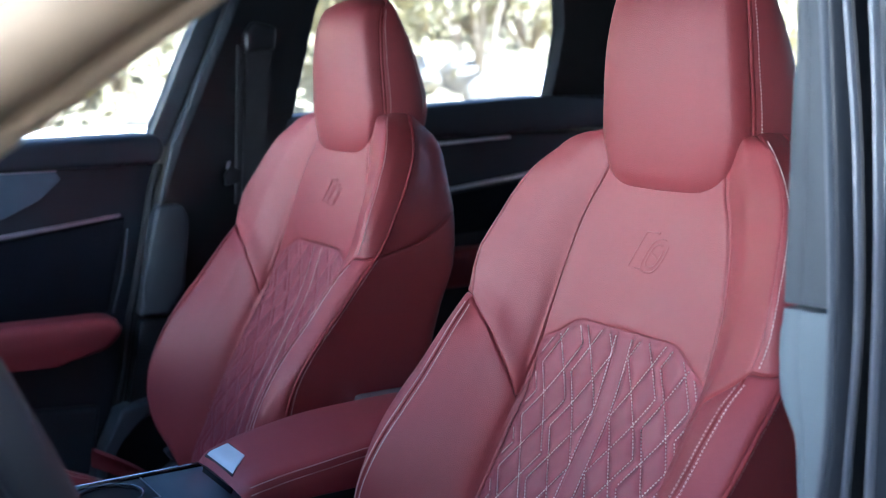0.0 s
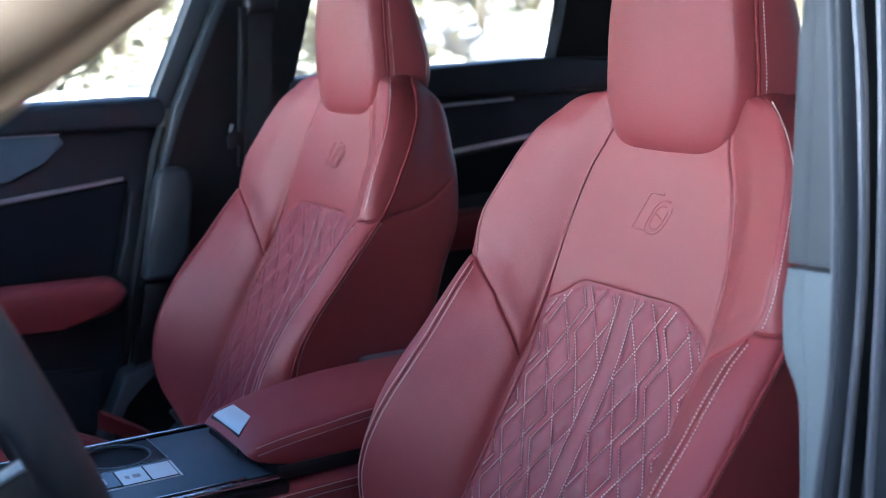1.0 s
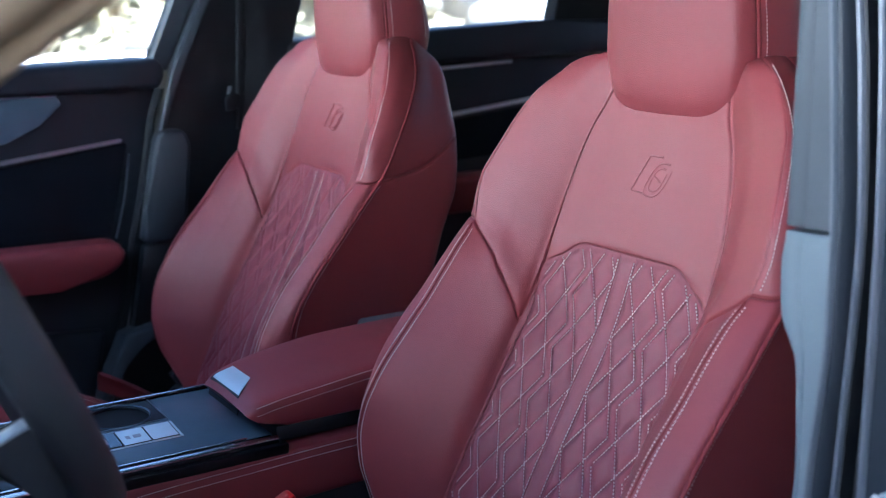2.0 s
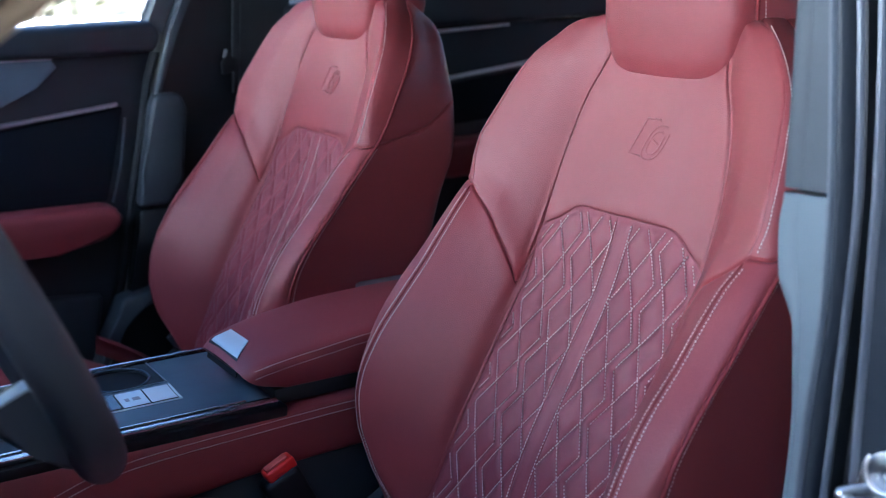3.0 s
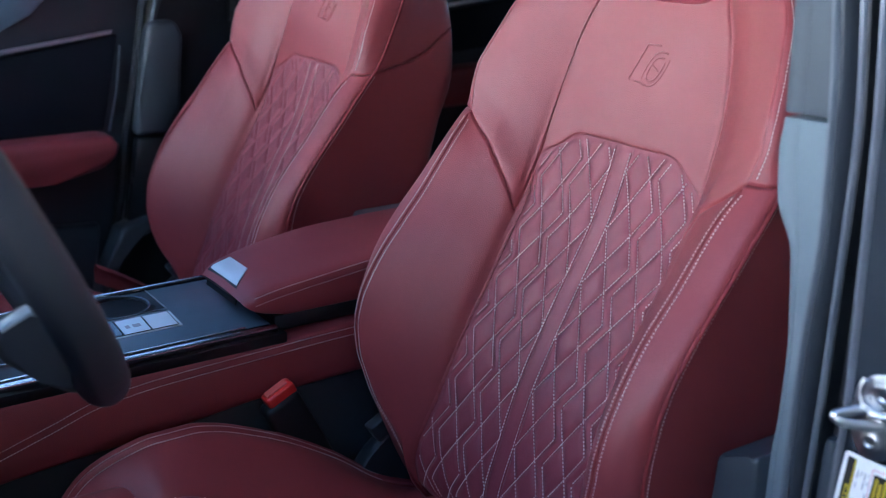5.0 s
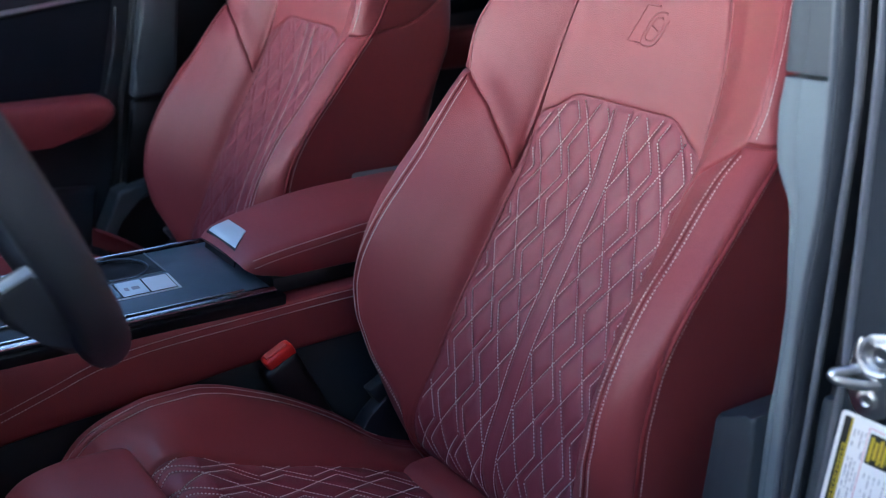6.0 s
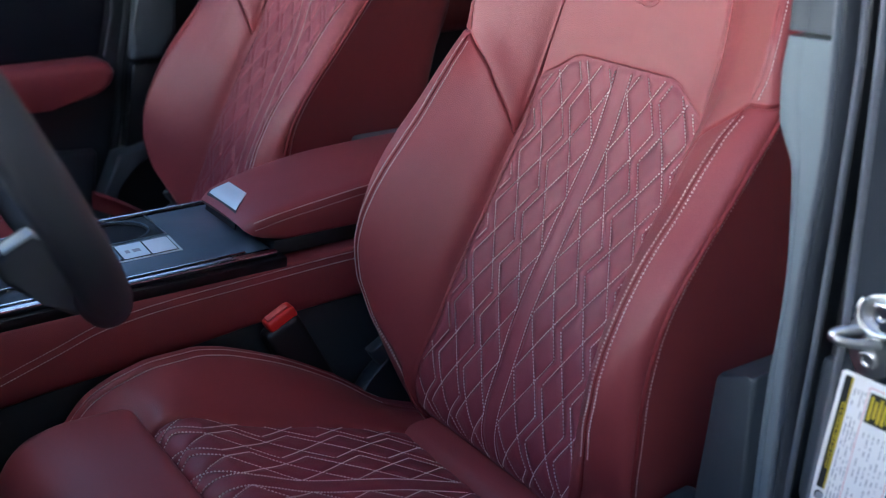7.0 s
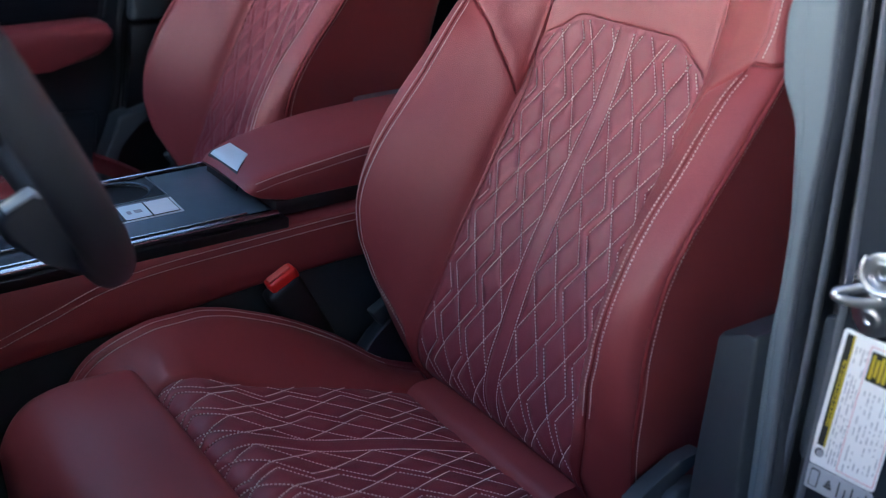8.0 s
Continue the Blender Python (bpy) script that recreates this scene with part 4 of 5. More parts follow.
part("switch_mark", leaning(-.004, .014, -.4905, -.4875, .68415, 0), SATIN, sw)
# chrome edges and a thin unlit light strip
c_part("edge_body", slab([(.0915, .6770), (.0985, .6745), (.0990, .6785), (.0965, .6815), (.0935, .6815)], -1.0, -.312, "y", .0009), BLACK)
def strip(x0, x1, z, y1):
    """A polished strip along the console, its top slightly convex and falling towards the outer side."""
    top, h = [(x0, z)], z
    for k, lean in enumerate((4, 6, 8, 12, 13)):
        h -= math.tan(radians(lean)) * (x1 - x0) / 5
        top.append((x0 + (x1 - x0) * (k + 1) / 5, h))
    return slab([(x0, z - .003), (x1, z - .003)] + top[::-1], -1.0, y1, "y")
c_part("chrome_edge", strip(.0930, .1002, .6836, -.3125), POLISHED, "bright silver outer edge")
c_part("edge_groove", slab([(.0818, .677), (.0920, .677), (.0920, .6808), (.0818, .6808)], -1.0, -.316, "y", .0006), GLOSS)
c_part("light_strip", slab([(.0850, .6805), (.0875, .6805), (.0875, .6815), (.0850, .6815)], -1.0, -.365, "y", .0004), VIOLET)
c_part("inner_edge", strip(.0786, .0816, .6824, -.345), POLISHED, "thin silver inner line")
c_part("chrome_edge", strip(-.1265, -.1235, .6835, -.3125), POLISHED)
c_part("edge_groove", slab([(-.1235, .677), (-.118, .677), (-.118, .681), (-.1235, .681)], -1.0, -.312, "y", .0006), GLOSS)
# armrest lid: a padded loft rising to the rear
P = []
ys = np.r_[np.linspace(-.347, -.325, 8), np.linspace(-.31, .10, 24), np.linspace(.11, .13, 5)]
taper = pchip([-.347, -.325, -.29, -.24, -.20], [.60, .72, .85, .96, 1.0])
topz = pchip([-.36, -.34, -.30, -.25, -.16, -.04, .14], [.716, .720, .727, .733, .742, .745, .742])
for y in ys:
    e = 1 - .045 * max(0, (-.325 - y) / .027) ** 2
    t = float(topz(y)) - .010 * max(0, (-.325 - y) / .027) ** 2 - .008 * max(0, (y - .11) / .02)
    lo = .687 + .006 * max(0, (-.325 - y) / .027)
    sec = np.array([(-.084, lo), (-.091, lo + .004), (-.0935, .5 * (lo + t)), (-.091, t - .006), (-.080, t), (0, t + .003), (.076, t), (.087, t - .006), (.0895, .5 * (lo + t)), (.087, lo + .004), (.080, lo)])
    sec[:, 0] *= e
    sec[:5, 0] *= float(taper(y))
    cutback = .036 * min(1, max(0, (-.24 - y) / .09))
    P.append([(x, y + cutback * max(0, 1 - (z - lo) / (t - lo)) ** 1.6, z) for x, z in pchip(np.arange(11), sec)(np.linspace(0, 10, 60))])
P = np.array(P)
v, f = grid(P, flip=True)
n = P.shape[1]
f += [tuple(range(n)), tuple(range(len(v) - n, len(v)))[::-1]]
pad = c_part("armrest_pad", (v, f), LEATHER, "padded red leather armrest lid")
lines = []
for dz in (-.0125, -.0035):
    lines.append(np.array([(.0885 if dz < -.01 else .0868, y, float(topz(y)) + dz) for y in np.linspace(-.335, .11, 100)]))
tagged(part("armrest_stitching", stitches(lines, [np.tile(np.array([1, 0, .3]), (100, 1)), np.tile(np.array([.8, 0, .6]), (100, 1))], 0.0038, 0.0023, 0.0010, 0.0006), THREAD, pad), kind="stuff")
c_part("armrest_base", boxed((-.002, -.09, .680), (.176, .44, .020), .003), BLACK, "black hinge base of the armrest")
# release button let into the lid's front edge, wider towards the front
def button_sheet(grow, lift, drop, n=12):
    """A crowned plate between the button's four corners, with its rim turned down."""
    rows = []
    for v in np.linspace(-.12, 1.12, n):
        vv = min(1, max(0, v))
        y = -.3045 - .0365 * vv + grow * (1 - 2 * vv)
        x0, x1 = -.0475 + .0055 * vv - grow, .0055 + .0425 * vv + grow
        row = []
        for u in np.linspace(-.06, 1.06, n + 4):
            uu = min(1, max(0, u))
            z = float(topz(y)) + .0022 + lift - .006 * max(0, (vv - .72) / .28) ** 2
            if u != uu or v != vv:
                z -= drop
            row.append((x0 + (x1 - x0) * uu, y, z))
        rows.append(row)
    return grid(np.array(rows))
part("release_button", button_sheet(0, .0016, .006), PALE, pad, "bright metal release button")
part("button_surround", button_sheet(.0026, .0004, .016), BLACK, pad)
c_part("rear_cover", boxed((-.118, .0, .705), (.05, .16, .058), .008), TRIM, "slate grey rear end cover")

# ---- steering wheel ----
wheel = thing("steering_wheel", "black leather steering wheel with a silver trimmed lower spoke", "steering wheel", (.372, -.6803, .9670))
WT = pose(0, 0, 0, 23.9, 0, 0)
def w_part(name, vf, mat, label=""):
    v = [WT @ Vector(p) for p in vf[0]]
    return part(name, ([tuple(p) for p in v], vf[1]), mat, wheel, label)
ring = [(.1812 * math.sin(t), 0, .1812 * math.cos(t)) for t in np.linspace(0, 2 * math.pi, 96, endpoint=False)]
w_part("rim", tube(ring, .0188, 20, True), RIM, "black leather rim")
part("hub", boxed((0, -.045, .0), (.16, .06, .14), .028, WT, 4), RIM, wheel, "black hub cover")
for sg in (1, -1):
    part("spoke", boxed((0, 0, 0), (.10, .018, .045), .006, WT @ Matrix.Translation((.115 * sg, -.022, .01))), RIM, wheel)
W0 = Vector((.373, -.6803, .9750))
def lower(pts, x0, x1, bevel, name, mat, label=""):
    bm = slab(pts, x0, x1, "x", bevel, 3)
    bmesh.ops.translate(bm, vec=-W0, verts=bm.verts[:])
    return part(name, bm, mat, wheel, label)
lower([(-.682, .856), (-.673, .864), (-.650, .8745), (-.640, .866), (-.632, .846), (-.622, .815), (-.606, .800), (-.626, .798), (-.650, .815), (-.676, .838)], .370, .402, .006, "spoke", SPOKE, "dark satin lower spoke")
lower([(-.6750, .8650), (-.6510, .8765), (-.6450, .8715), (-.6465, .8700), (-.6515, .8740), (-.6740, .8630)], .384, .4035, .0008, "spoke_trim", PALE, "silver spoke trim")

# ---- buckle ----
bk = thing("seat_belt_buckle", "black seat belt buckle with a bright red release button", "buckle", (.118, -.294, .500))
BT = pose(0, 0, 0, 26, 0, 0)
part("housing", boxed((0, -.006, .046), (.028, .050, .120), .008, BT, 3), BLACK, bk)
part("stalk", boxed((0, .018, -.02), (.016, .026, .10), .004, BT, 2), BLACK, bk)
rb = part("release_button", boxed((0, 0, 0), (.021, .040, .016), .004, Matrix.Translation((0, -.0290, .1050)) @ BT, 3), BUTTON, bk, "bright red push button")
# the ridge is coloured paler to stand in for the button's highlight
part("button_ridge", boxed((0, 0, 0), (.012, .030, .003), .0012, Matrix.Translation((0, -.0335, .1128)) @ BT, 2), BUTTON_GLINT, rb, "raised ridge of the button, its highlight in the colour")

# ---- near pillar ----
def jam(x, off=0.0):
    """y across the door jamb for a given x, off towards the front."""
    return -.15 + .25 * (x - .70) - off
def jamb_strip(pl, pr, zs, off, thick, curve=0.0, n=8):
    """A vertical strip of the jamb between two edge curves x(z), as a closed shell."""
    L, Rr = pchip(*pl), pchip(*pr)
    rows = []
    for z in zs:
        a, b = float(L(z)), float(Rr(z))
        ring = []
        for t in np.linspace(0, 1, n):
            x = a + (b - a) * t
            ring.append((x, jam(x, off + curve * (1 - abs(2 * t - 1) ** 2.5)), z))
        for t in np.linspace(1, 0, n):
            x = a + (b - a) * t
            ring.append((x, jam(x, off) + thick, z))
        rows.append(ring)
    v, f = grid(np.array(rows), close_v=True, flip=True)
    m = 2 * n
    f.append(tuple(range(m)))
    f.append(tuple(range(len(v) - m, len(v)))[::-1])
    return v, f
bp = thing("door_pillar", "slate grey pillar trim with rubber door seal and painted jamb", "pillar", (.74, -.1, .30), kind="structure")
def b_part(name, vf, mat, label=""):
    return under(bp, part(name, vf, mat, bp, label))
def shifted(T, d):
    return (T[0], [x + d for x in T[1]])
TL = ([.50, .74, .77, .83, .87, .91, .95, .987, 1.012, 1.03, 1.18, 1.195, 1.24, 1.42], [.700, .706, .709, .711, .709, .706, .692, .690, .6925, .6925, .6925, .694, .693, .690])
TS = ([.40, .50, .625, .75, .84, .94, 1.02, 1.12, 1.24, 1.42], [.712, .716, .720, .722, .725, .731, .730, .724, .714, .697])
SR = ([.40, .50, .633, .78, .92, 1.0, 1.12, 1.24, 1.42], [.722, .728, .737, .746, .751, .753, .747, .734, .714])
ML = ([.50, .74, .83, .91, .987, 1.03, 1.18, 1.24, 1.42], [.708, .712, .716, .714, .706, .708, .706, .702, .692])
b_part("upper_trim", jamb_strip(TL, ML, np.linspace(1.0165, 1.42, 40), 0, .05, .002), UPPER_TRIM, "dark grey upper pillar trim")
b_part("upper_trim", jamb_strip(ML, TS, np.linspace(1.0165, 1.42, 40), .002, .05, .001), UPPER_TRIM)
b_part("lower_trim", jamb_strip(TL, ML, np.linspace(.50, 1.0125, 70), 0, .05, .002), TRIM, "slate grey lower pillar trim")
b_part("lower_trim", jamb_strip(ML, TS, np.linspace(.50, 1.0125, 70), .002, .05, .001), TRIM)
zs = np.linspace(.40, 1.42, 70)
RL = ([.40, .50, .63, .75, .80, 1.0, 1.10, 1.24, 1.42], [.730, .737, .7465, .7555, .758, .7570, .7535, .743, .724])
# the seal is split: grey inner half, black outer half
b_part("seal_edge", jamb_strip(shifted(TS, .0008), shifted(TS, .0062), zs, .006, .03, .006, 10), SEAL_GREY, "grey inner half of the door seal")
b_part("door_seal", jamb_strip(shifted(TS, .0064), shifted(TS, .0135), zs, .005, .03, .007, 12), RUBBER, "black rubber door seal")
b_part("seal_lip", jamb_strip(shifted(TS, .0138), shifted(SR, -.0065), zs, -.010, .03, .001), BLACK)
# flange and inner ridge get their bright reflection from the paler colour
b_part("flange", jamb_strip(shifted(SR, -.0056), shifted(SR, -.0022), zs, .003, .0035, .0025, 10), EDGE_GLINT, "painted metal flange with its highlight in the colour")
b_part("flange_web", jamb_strip(shifted(SR, -.0062), shifted(SR, -.0012), zs, -.0005, .03, .0005), BLACK)
b_part("gutter", jamb_strip(shifted(SR, -.0012), shifted(RL, .0003), zs, -.016, .03, 0), BLACK)
b_part("inner_ridge", jamb_strip(RL, shifted(RL, .0048), zs, -.004, .03, .0055, 10), EDGE_GLINT)
b_part("jamb", jamb_strip(shifted(RL, .0048), shifted(RL, .13), zs, -.005, .03, .0, 6), PAINT, "dark grey painted door jamb")
b_part("pillar_core", slab([(-.118, .30), (.13, .30), (.13, 1.44), (-.118, 1.44)], .706, .80, "x", .006), PLASTIC, "dark inner pillar")
b_part("belt_cover", slab([(.632, .40), (.700, .40), (.7055, .735), (.698, .728), (.668, .7235), (.662, .715), (.652, .60)], -.165, -.09, "y", .004, 3), COVER, "slate grey lower belt cover")
SL = ([.625, .632, .70, .752, .760], [.7395, .7370, .7405, .7430, .7450])
SH = ([.625, .632, .70, .752, .760], [.7440, .7460, .7500, .7528, .7515])
b_part("slot_cover", jamb_strip(SL, SH, np.linspace(.625, .760, 24), -.008, .01, .002, 10), FARTRIM, "slim oval slot cover")

# ---- striker, as bolted to the jamb ----
JT = Matrix.Translation((.782, jam(.782) + .003, .792)) @ pose(0, 0, 0, 0, 0, math.degrees(math.atan(.25)))
st = thing("door_striker", "bright steel door striker bolted to the painted jamb", "door striker", JT.translation)
RT = JT.to_3x3().to_4x4()
def s_part(name, vf, mat, label=""):
    if isinstance(vf, tuple):
        return part(name, ([tuple(RT @ Vector(p)) for p in vf[0]], vf[1]), mat, st, label)
    bmesh.ops.transform(vf, matrix=RT, verts=vf.verts[:])
    return part(name, vf, mat, st, label)
out = [(.028 * math.cos(t) * (1.0 if math.cos(t) > 0 else .62), .035 * math.sin(t)) for t in np.linspace(0, 2 * math.pi, 28, endpoint=False)]
s_part("plate", slab(out, -.004, .002, "y", .0015), CHROME, "rounded steel base plate")
for x, z, r in ((.0065, .0215, 1.22), (.000, -.0190, 1.0)):
    v, f = lathe([(.0, -.001), (.0125, -.001), (.0125, .0012), (.0118, .0018), (.0092, .0018), (.0090, .0026), (.0076, .0030), (.0072, .0046), (.0066, .0050), (.0040, .0050), (.0037, .0026), (.0, .0026)], 36)
    v = [(p[0] * r + x, -.002 - p[2], p[1] * r + z) for p in v]
    s_part("bolt", (v, f), CHROME, "round bolt head with washer")
arc = [(.0065 + .0175 * math.cos(t), -.004 - .004 * math.sin((t - 2.6) / 2.4 * math.pi), .0215 + .0175 * math.sin(t)) for t in np.linspace(2.6, 5.0, 24)]
s_part("collar", tube(arc, .0026, 10), CHROME, "curved bright collar")
loop = [(-.004, .002, .006), (-.010, -.010, .006), (-.0165, -.018, .0055), (-.0210, -.0225, .0045), (-.0215, -.0240, .0020), (-.0165, -.0225, -.0005), (-.004, -.013, -.0035), (.010, .002, -.005)]
s_part("loop", tube(pchip(np.arange(8), np.array(loop))(np.linspace(0, 7, 56)), .0040, 12), CHROME, "thick wire loop")

# ---- stickers on the jamb ----
def sticker(name, label, centre, w, h, tilt):
    T = Matrix.Translation((centre[0], jam(centre[0]) + .0020, centre[1])) @ pose(0, 0, 0, 0, 0, math.degrees(math.atan(.25))) @ pose(0, 0, 0, 0, tilt, 0)
    e = thing(name, label, "sticker", T.translation)
    Q = T.to_3x3().to_4x4()
    def plate(nm, mat, x, z, sx, sz, up, lab="", r=0.0):
        if r:
            o = []
            for cx, cz_, a0 in ((1, 1, 0), (-1, 1, 90), (-1, -1, 180), (1, -1, 270)):
                o += [(x + cx * (sx / 2 - r) + r * math.cos(radians(a0 + k)), z + cz_ * (sz / 2 - r) + r * math.sin(radians(a0 + k))) for k in (0, 30, 60, 90)]
            bm = slab(o, -up - .0003, .0, "y")
        else:
            bm = boxed((x, -up / 2, z), (sx, up, sz))
        bmesh.ops.transform(bm, matrix=Q, verts=bm.verts[:])
        return part(nm, bm, mat, e, lab, smooth=False)
    return e, plate
SW, SH_ = .058, .132
e, plate = sticker("information_sticker", "white information sticker with yellow and black print", (.7845, .690), SW, SH_, 6.5)
def cell(nm, mat, u0, u1, z0, z1, up, r=0.0):
    """A plate between fractions u0 and u1 of the width and heights z0 and z1."""
    plate(nm, mat, (0.5 * (u0 + u1) - .5) * SW, 0.5 * (z0 + z1), (u1 - u0) * SW, z1 - z0, up, r=r)
cell("paper", WHITE, 0, 1, -.066, .066, .0003, .004)
cell("bar", INK, .065, .185, -.046, .062, .0009)
cell("bar", YELLOW, .105, .165, -.026, .038, .0012)
cell("bar", YELLOW, .160, .185, -.046, .062, .0012)
random.seed(4)
z = -.024
while z < .036:
    ln = random.choice((.0012, .0020, .0030))
    cell("bar", INK, .118, .152, z, z + ln, .0014)
    z += ln + random.choice((.0010, .0016))
cell("seal_mark", INK, .06, .19, -.0575, -.0490, .0009, .0037)
cell("seal_mark", GREYINK, .085, .19, -.0572, -.0500, .0012, .0030)
for u in (.42, .965):
    cell("frame_line", PINK, u - .005, u + .005, -.062, .060, .0009)
cell("frame_line", PINK, .42, .965, .0594, .0600, .0009)
cell("frame_line", PINK, .42, .965, -.0620, -.0614, .0009)
cell("panel", INK, .45, .93, .0290, .0560, .0009)
for k in range(7):
    u = .475 + k * .064
    cell("bar", YELLOW, u, u + .044, .0315 + .003 * (k % 3 == 1), .0535 - .003 * (k % 2), .0013)
for u in (.235, .285, .335, .385, .50, .57, .64, .71, .78, .85, .92):
    z = .054 if u < .42 else .020
    while z > -.054:
        ln = random.choice((.0018, .003, .0045, .007))
        if random.random() < .8:
            cell("bar", GREYINK, u - .008, u + .008, z - ln, z, .0009)
        z -= ln + random.choice((.0010, .002, .004))
e, plate = sticker("small_label", "grey foil label with dark print below the white sticker", (.7765, .6115), SW, .024, 6.5)
cell("foil", FOIL, 0, 1, -.012, .012, .0003, .003)
cell("frame_mark", INK, .07, .21, -.0085, .0090, .0009, .0015)
cell("frame_mark", FOIL, .085, .195, -.0075, .0080, .0012, .0010)
for z in (.003, -.001, -.005):
    cell("bar", INK, .10, .18, z, z + .0028, .0014)
for k in range(3):
    cell("bar", INK, .30 + .02 * k, .42 - .02 * k, -.004 + .003 * k, -.0018 + .003 * k, .0009)
for k, u in enumerate((.50, .60, .70, .80, .90)):
    cell("bar", INK, u, u + .022, -.008, .008 - .005 * (k % 2), .0009)

# ---- near front pillar ----
ap = thing("windscreen_pillar", "pale beige slanted windscreen pillar with a dark seal", "pillar", (.70, -.9, 1.0), kind="structure")
A0, A1 = Vector((.745, -1.06, .925)), Vector((.60, -.28, 1.415))
along = (A1 - A0).normalized()
side = along.cross(Vector((0, 0, 1))).normalized()
upv = side.cross(along).normalized()
def swept(section, bow=.004, n=18):
    rows = []
    for t in np.linspace(0, 1, n):
        c = A0.lerp(A1, t) + upv * bow * (1 - (2 * t - 1) ** 2)
        rows.append([tuple(c + side * u + upv * w) for u, w in section])
    v, f = grid(np.array(rows), close_v=True)
    m = len(section)
    return v, f + [tuple(range(m))[::-1], tuple(range(len(v) - m, len(v)))]
def oval(cu, cw, ru, rw, n=16, p=2.6):
    return [(cu + ru * abs(math.cos(t)) ** (2 / p) * (1 if math.cos(t) > 0 else -1), cw + rw * abs(math.sin(t)) ** (2 / p) * (1 if math.sin(t) > 0 else -1)) for t in np.linspace(0, 2 * math.pi, n, endpoint=False)]
under(ap, part("pillar_trim", swept(oval(0, .032, .034, .021)), PILLAR_CLOTH, ap, "pale beige pillar trim"))
under(ap, part("pillar_seal", swept(oval(0, .006, .020, .010)), PILLAR_CLOTH, ap))
rr = tagged(part("roof_rail", slab([(-.30, 1.372), (1.6, 1.385), (1.6, 1.399), (-.30, 1.399)], .64, .80, "x", .006, 3), PILLAR_CLOTH), "pale roof rail above the open door", "roof rail", kind="structure")

# ---- near sill and rear door ----
tagged(part("door_sill", slab([(.66, .26), (.86, .26), (.86, .36), (.80, .40), (.70, .40), (.66, .36)], -1.2, -.05, "y", .01, 3), BLACK), "black door sill below the opening", "sill", kind="structure")

# ---- open driver's door, unseen beside the viewer, added to block low light ----
DT = Matrix.Translation((.87, -1.12, 0)) @ pose(0, 0, 0, 0, 0, -82)
dd = thing("driver_door", "dark driver's door standing wide open, unseen, added to block low light", "car door", (.87, -1.12, .32))
def d_part(name, bm, mat, label=""):
    bmesh.ops.transform(bm, matrix=Matrix.Translation((-.87, 1.12, -.32)) @ DT, verts=bm.verts[:])
    return part(name, bm, mat, dd, label)
d_part("door_panel", slab([(0, .32), (1.02, .34), (1.08, .75), (1.10, 1.04), (0, 1.0)], -.03, .06, "x", .015, 3), PLASTIC)
d_part("door_skin", slab([(0, .30), (1.04, .32), (1.10, .75), (1.12, 1.05), (0, 1.01)], .061, .10, "x", .012, 3), PAINT)
d_part("armrest", slab([(.25, .66), (.95, .66), (.97, .74), (.25, .76)], -.09, -.031, "x", .015, 3), LEATHER)
d_part("window_frame", slab([(.05, 1.0), (.10, 1.0), (.62, 1.38), (1.02, 1.40), (1.06, 1.04), (1.10, 1.04), (1.06, 1.44), (.60, 1.42)], .02, .06, "x", .004), BLACK)

# ---- ground and surroundings ----
tagged(part("ground", boxed((0, 0, -.05), (3000, 3000, .1)), ASPHALT, smooth=False), "worn grey asphalt", "ground", kind="structure")
# unseen wall, added to keep sky and sun off the near side
tagged(part("wall_shade", boxed((3.6, 6.2, 4.9), (.3, 18, 9.8), .03), SHADE_WALL), "unseen plain wall added behind the viewer to block the sky", "wall", kind="structure")
# dry slope on the far side; unseen bank added ahead to bounce light
random.seed(11)
def slope_z(x, y):
    far = max(0.0, -9.0 - x)
    front = max(0.0, -8.0 - y)
    d = math.hypot(.30 * far, .62 * front)
    w = min(1, d / 2)
    return -.06 + d + w * (1.5 * noise.noise(Vector((x * .09, y * .09, 0))) + .5 * noise.noise(Vector((x * .4, y * .4, 3))))
def slope_sheet(a0, a1, n):
    ang, rad = np.linspace(radians(a0), radians(a1), n), 8.0 * 1.075 ** np.arange(36)
    H = np.array([[(r * math.cos(t), r * math.sin(t), max(-.06, slope_z(r * math.cos(t), r * math.sin(t)))) for t in ang] for r in rad])
    return grid(H, flip=True)
tagged(part("slope", slope_sheet(95, 205, 60), GRASS), "dry sunlit grass slope beyond the road", "hillside", kind="structure")
tagged(part("bounce_bank", slope_sheet(205, 325, 60), BOUNCE), "unseen pale grey bank added ahead to bounce sunlight into the cabin", "hillside", kind="structure")
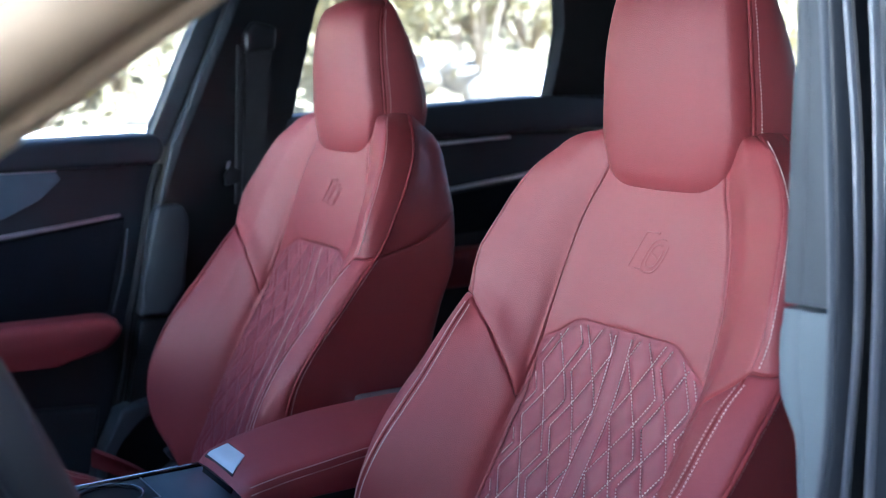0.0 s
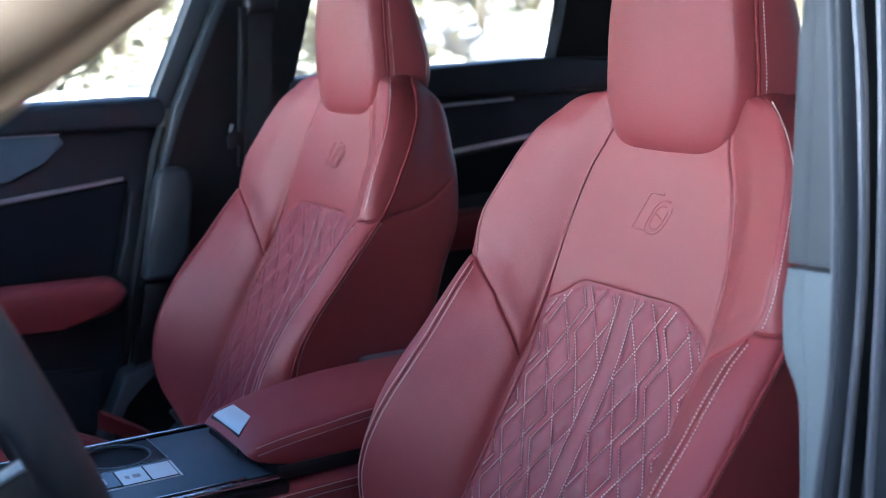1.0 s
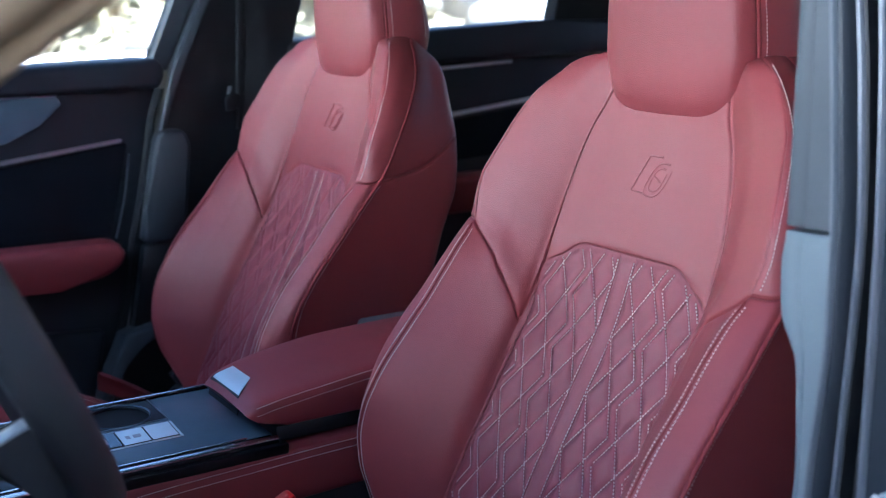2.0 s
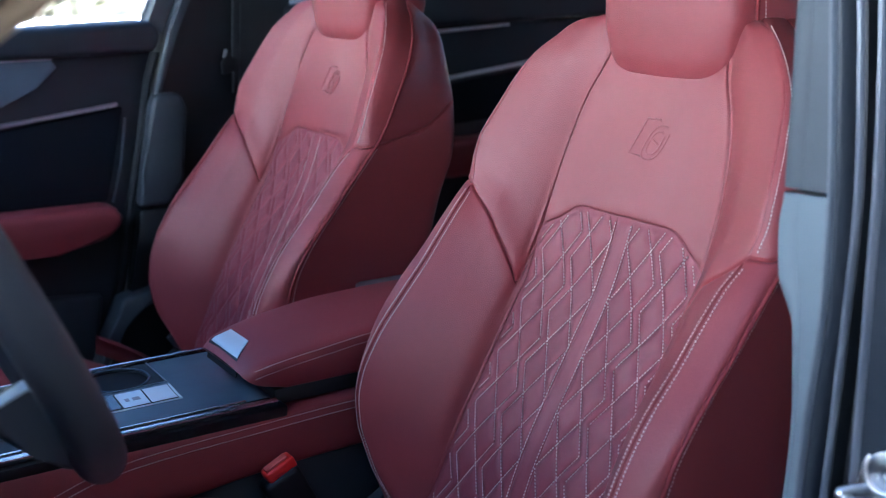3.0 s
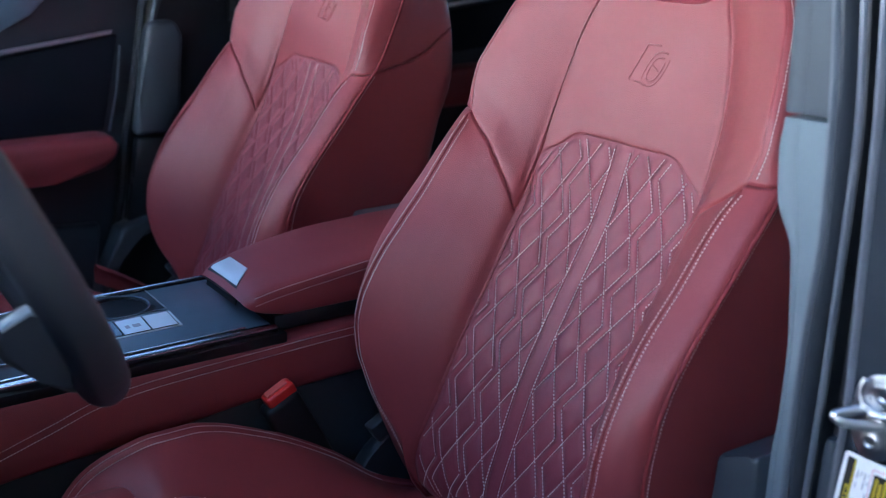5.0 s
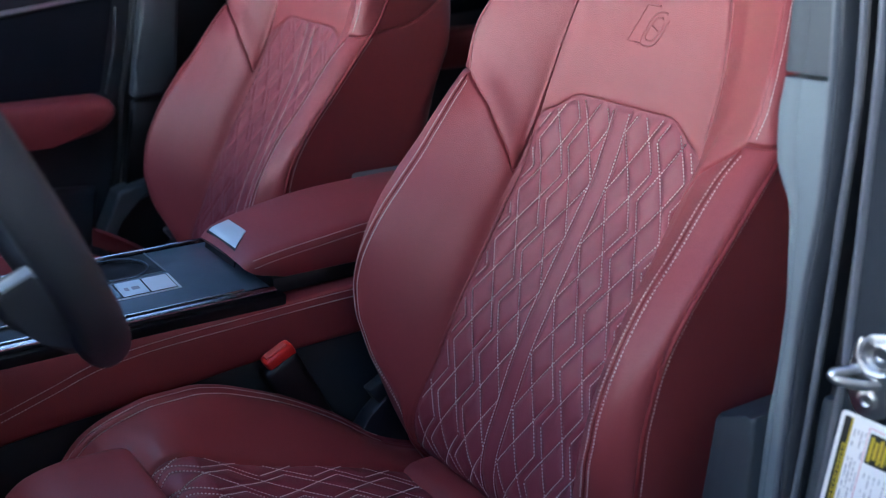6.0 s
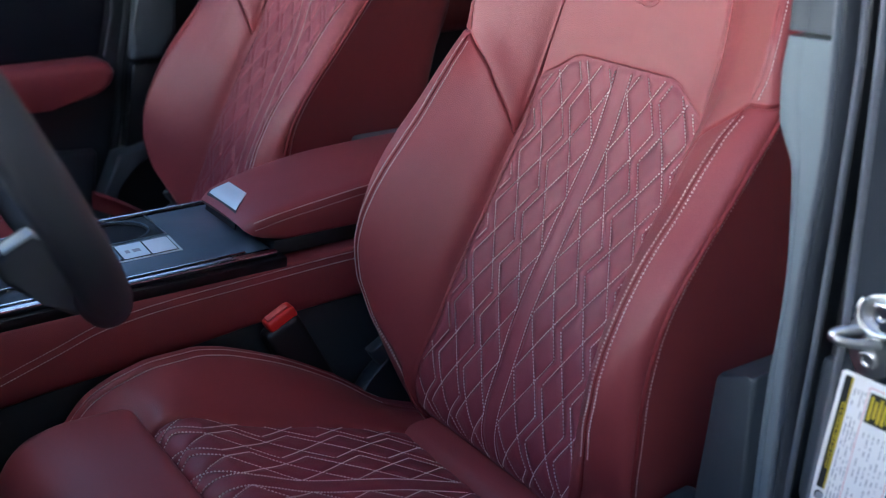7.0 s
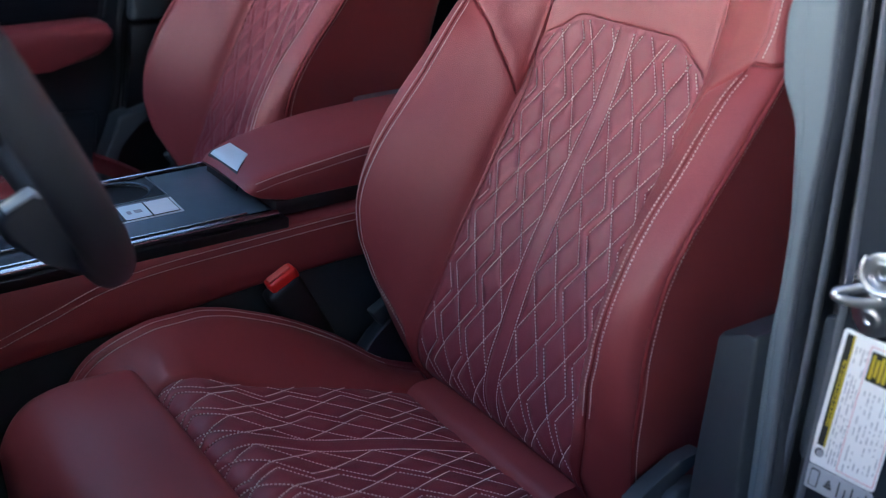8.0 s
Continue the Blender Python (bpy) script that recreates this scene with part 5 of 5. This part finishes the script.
def shrub(seed):
    rnd = random.Random(seed)
    s = thing("shrub", "dry yellow-green shrub on the sunlit slope", "shrub", (0, 0, 0), "shrubs")
    limbs = []
    V, F = [], []
    for k in range(6):
        a, h = rnd.uniform(0, 6.28), rnd.uniform(.5, 1.0)
        tip = Vector((math.cos(a) * rnd.uniform(.2, .7), math.sin(a) * rnd.uniform(.2, .7), h))
        limbs.append(tip)
        v, f = tube([(0, 0, -.1), tuple(tip * .5 + Vector((0, 0, .1))), tuple(tip)], [.026, .016, .008], 6)
        F += [tuple(i + len(V) for i in q) for q in f]
        V += [tuple(p) for p in v]
    part("trunk", (V, F), BARK, s)
    V, F = [], []
    for k in range(900):
        tip = rnd.choice(limbs)
        c = tip + Vector((rnd.gauss(0, .22), rnd.gauss(0, .22), rnd.gauss(.05, .17)))
        q = Euler((rnd.uniform(0, 6), rnd.uniform(0, 6), rnd.uniform(0, 6))).to_matrix()
        w = rnd.uniform(.03, .07)
        b = len(V)
        V += [tuple(c + q @ Vector(p)) for p in ((-w, 0, 0), (0, -.5 * w, .2 * w), (w * 1.2, 0, 0), (0, .5 * w, .2 * w))]
        F.append((b, b + 1, b + 2, b + 3))
    part("crown", (V, F), LEAF, s, smooth=False)
    return s
protos = [shrub(k) for k in range(3)]
rnd = random.Random(5)
for k in range(260):
    x, y = -rnd.uniform(10.5, 34), rnd.uniform(-8, 46)
    z = slope_z(x, y)
    sc = rnd.uniform(1.2, 3.0)
    m = Matrix.Translation((x, y, z - .05)) @ pose(0, 0, 0, 0, 0, rnd.uniform(0, 360)) @ Matrix.Diagonal((sc, sc, sc * rnd.uniform(.7, 1.1), 1))
    if k < 3:
        protos[k].matrix_basis = m
    else:
        o = copy_thing(protos[k % 3], m)
        o.matrix_basis = m
def boulder(seed, at, size):
    bm = bmesh.new()
    bmesh.ops.create_icosphere(bm, subdivisions=3, radius=size)
    for v in bm.verts:
        v.co *= 1 + .28 * noise.noise(v.co * (1.4 / size) + Vector((seed, 0, 0)))
        v.co.z *= .7
    bmesh.ops.translate(bm, vec=at, verts=bm.verts[:])
    return tagged(part("boulder", bm, ROCK), "pale rounded boulder at the foot of the slope", "boulder", "boulders")
for k in range(14):
    x, y = -rnd.uniform(9.5, 13), rnd.uniform(-6, 26)
    boulder(k, (x, y, slope_z(x, y) + .1), rnd.uniform(.35, .8))
# guard rail along the far side of the road
gr = thing("guard_rail", "weathered steel guard rail along the road", "guard rail", (-7.6, 5, 0))
prof = [(0, .52), (.04, .56), (.04, .61), (0, .65), (.04, .69), (.04, .74), (0, .78), (-.006, .78), (.034, .74), (.034, .69), (-.006, .65), (.034, .61), (.034, .56), (-.006, .52)]
under(gr, part("rail", slab([(-7.6 + a, b) for a, b in prof], -14, 34, "y"), GALV, gr))
for k in range(13):
    under(gr, part("post", boxed((-7.68, -14 + 4 * k, .38), (.08, .12, .80), .01), GALV, gr))
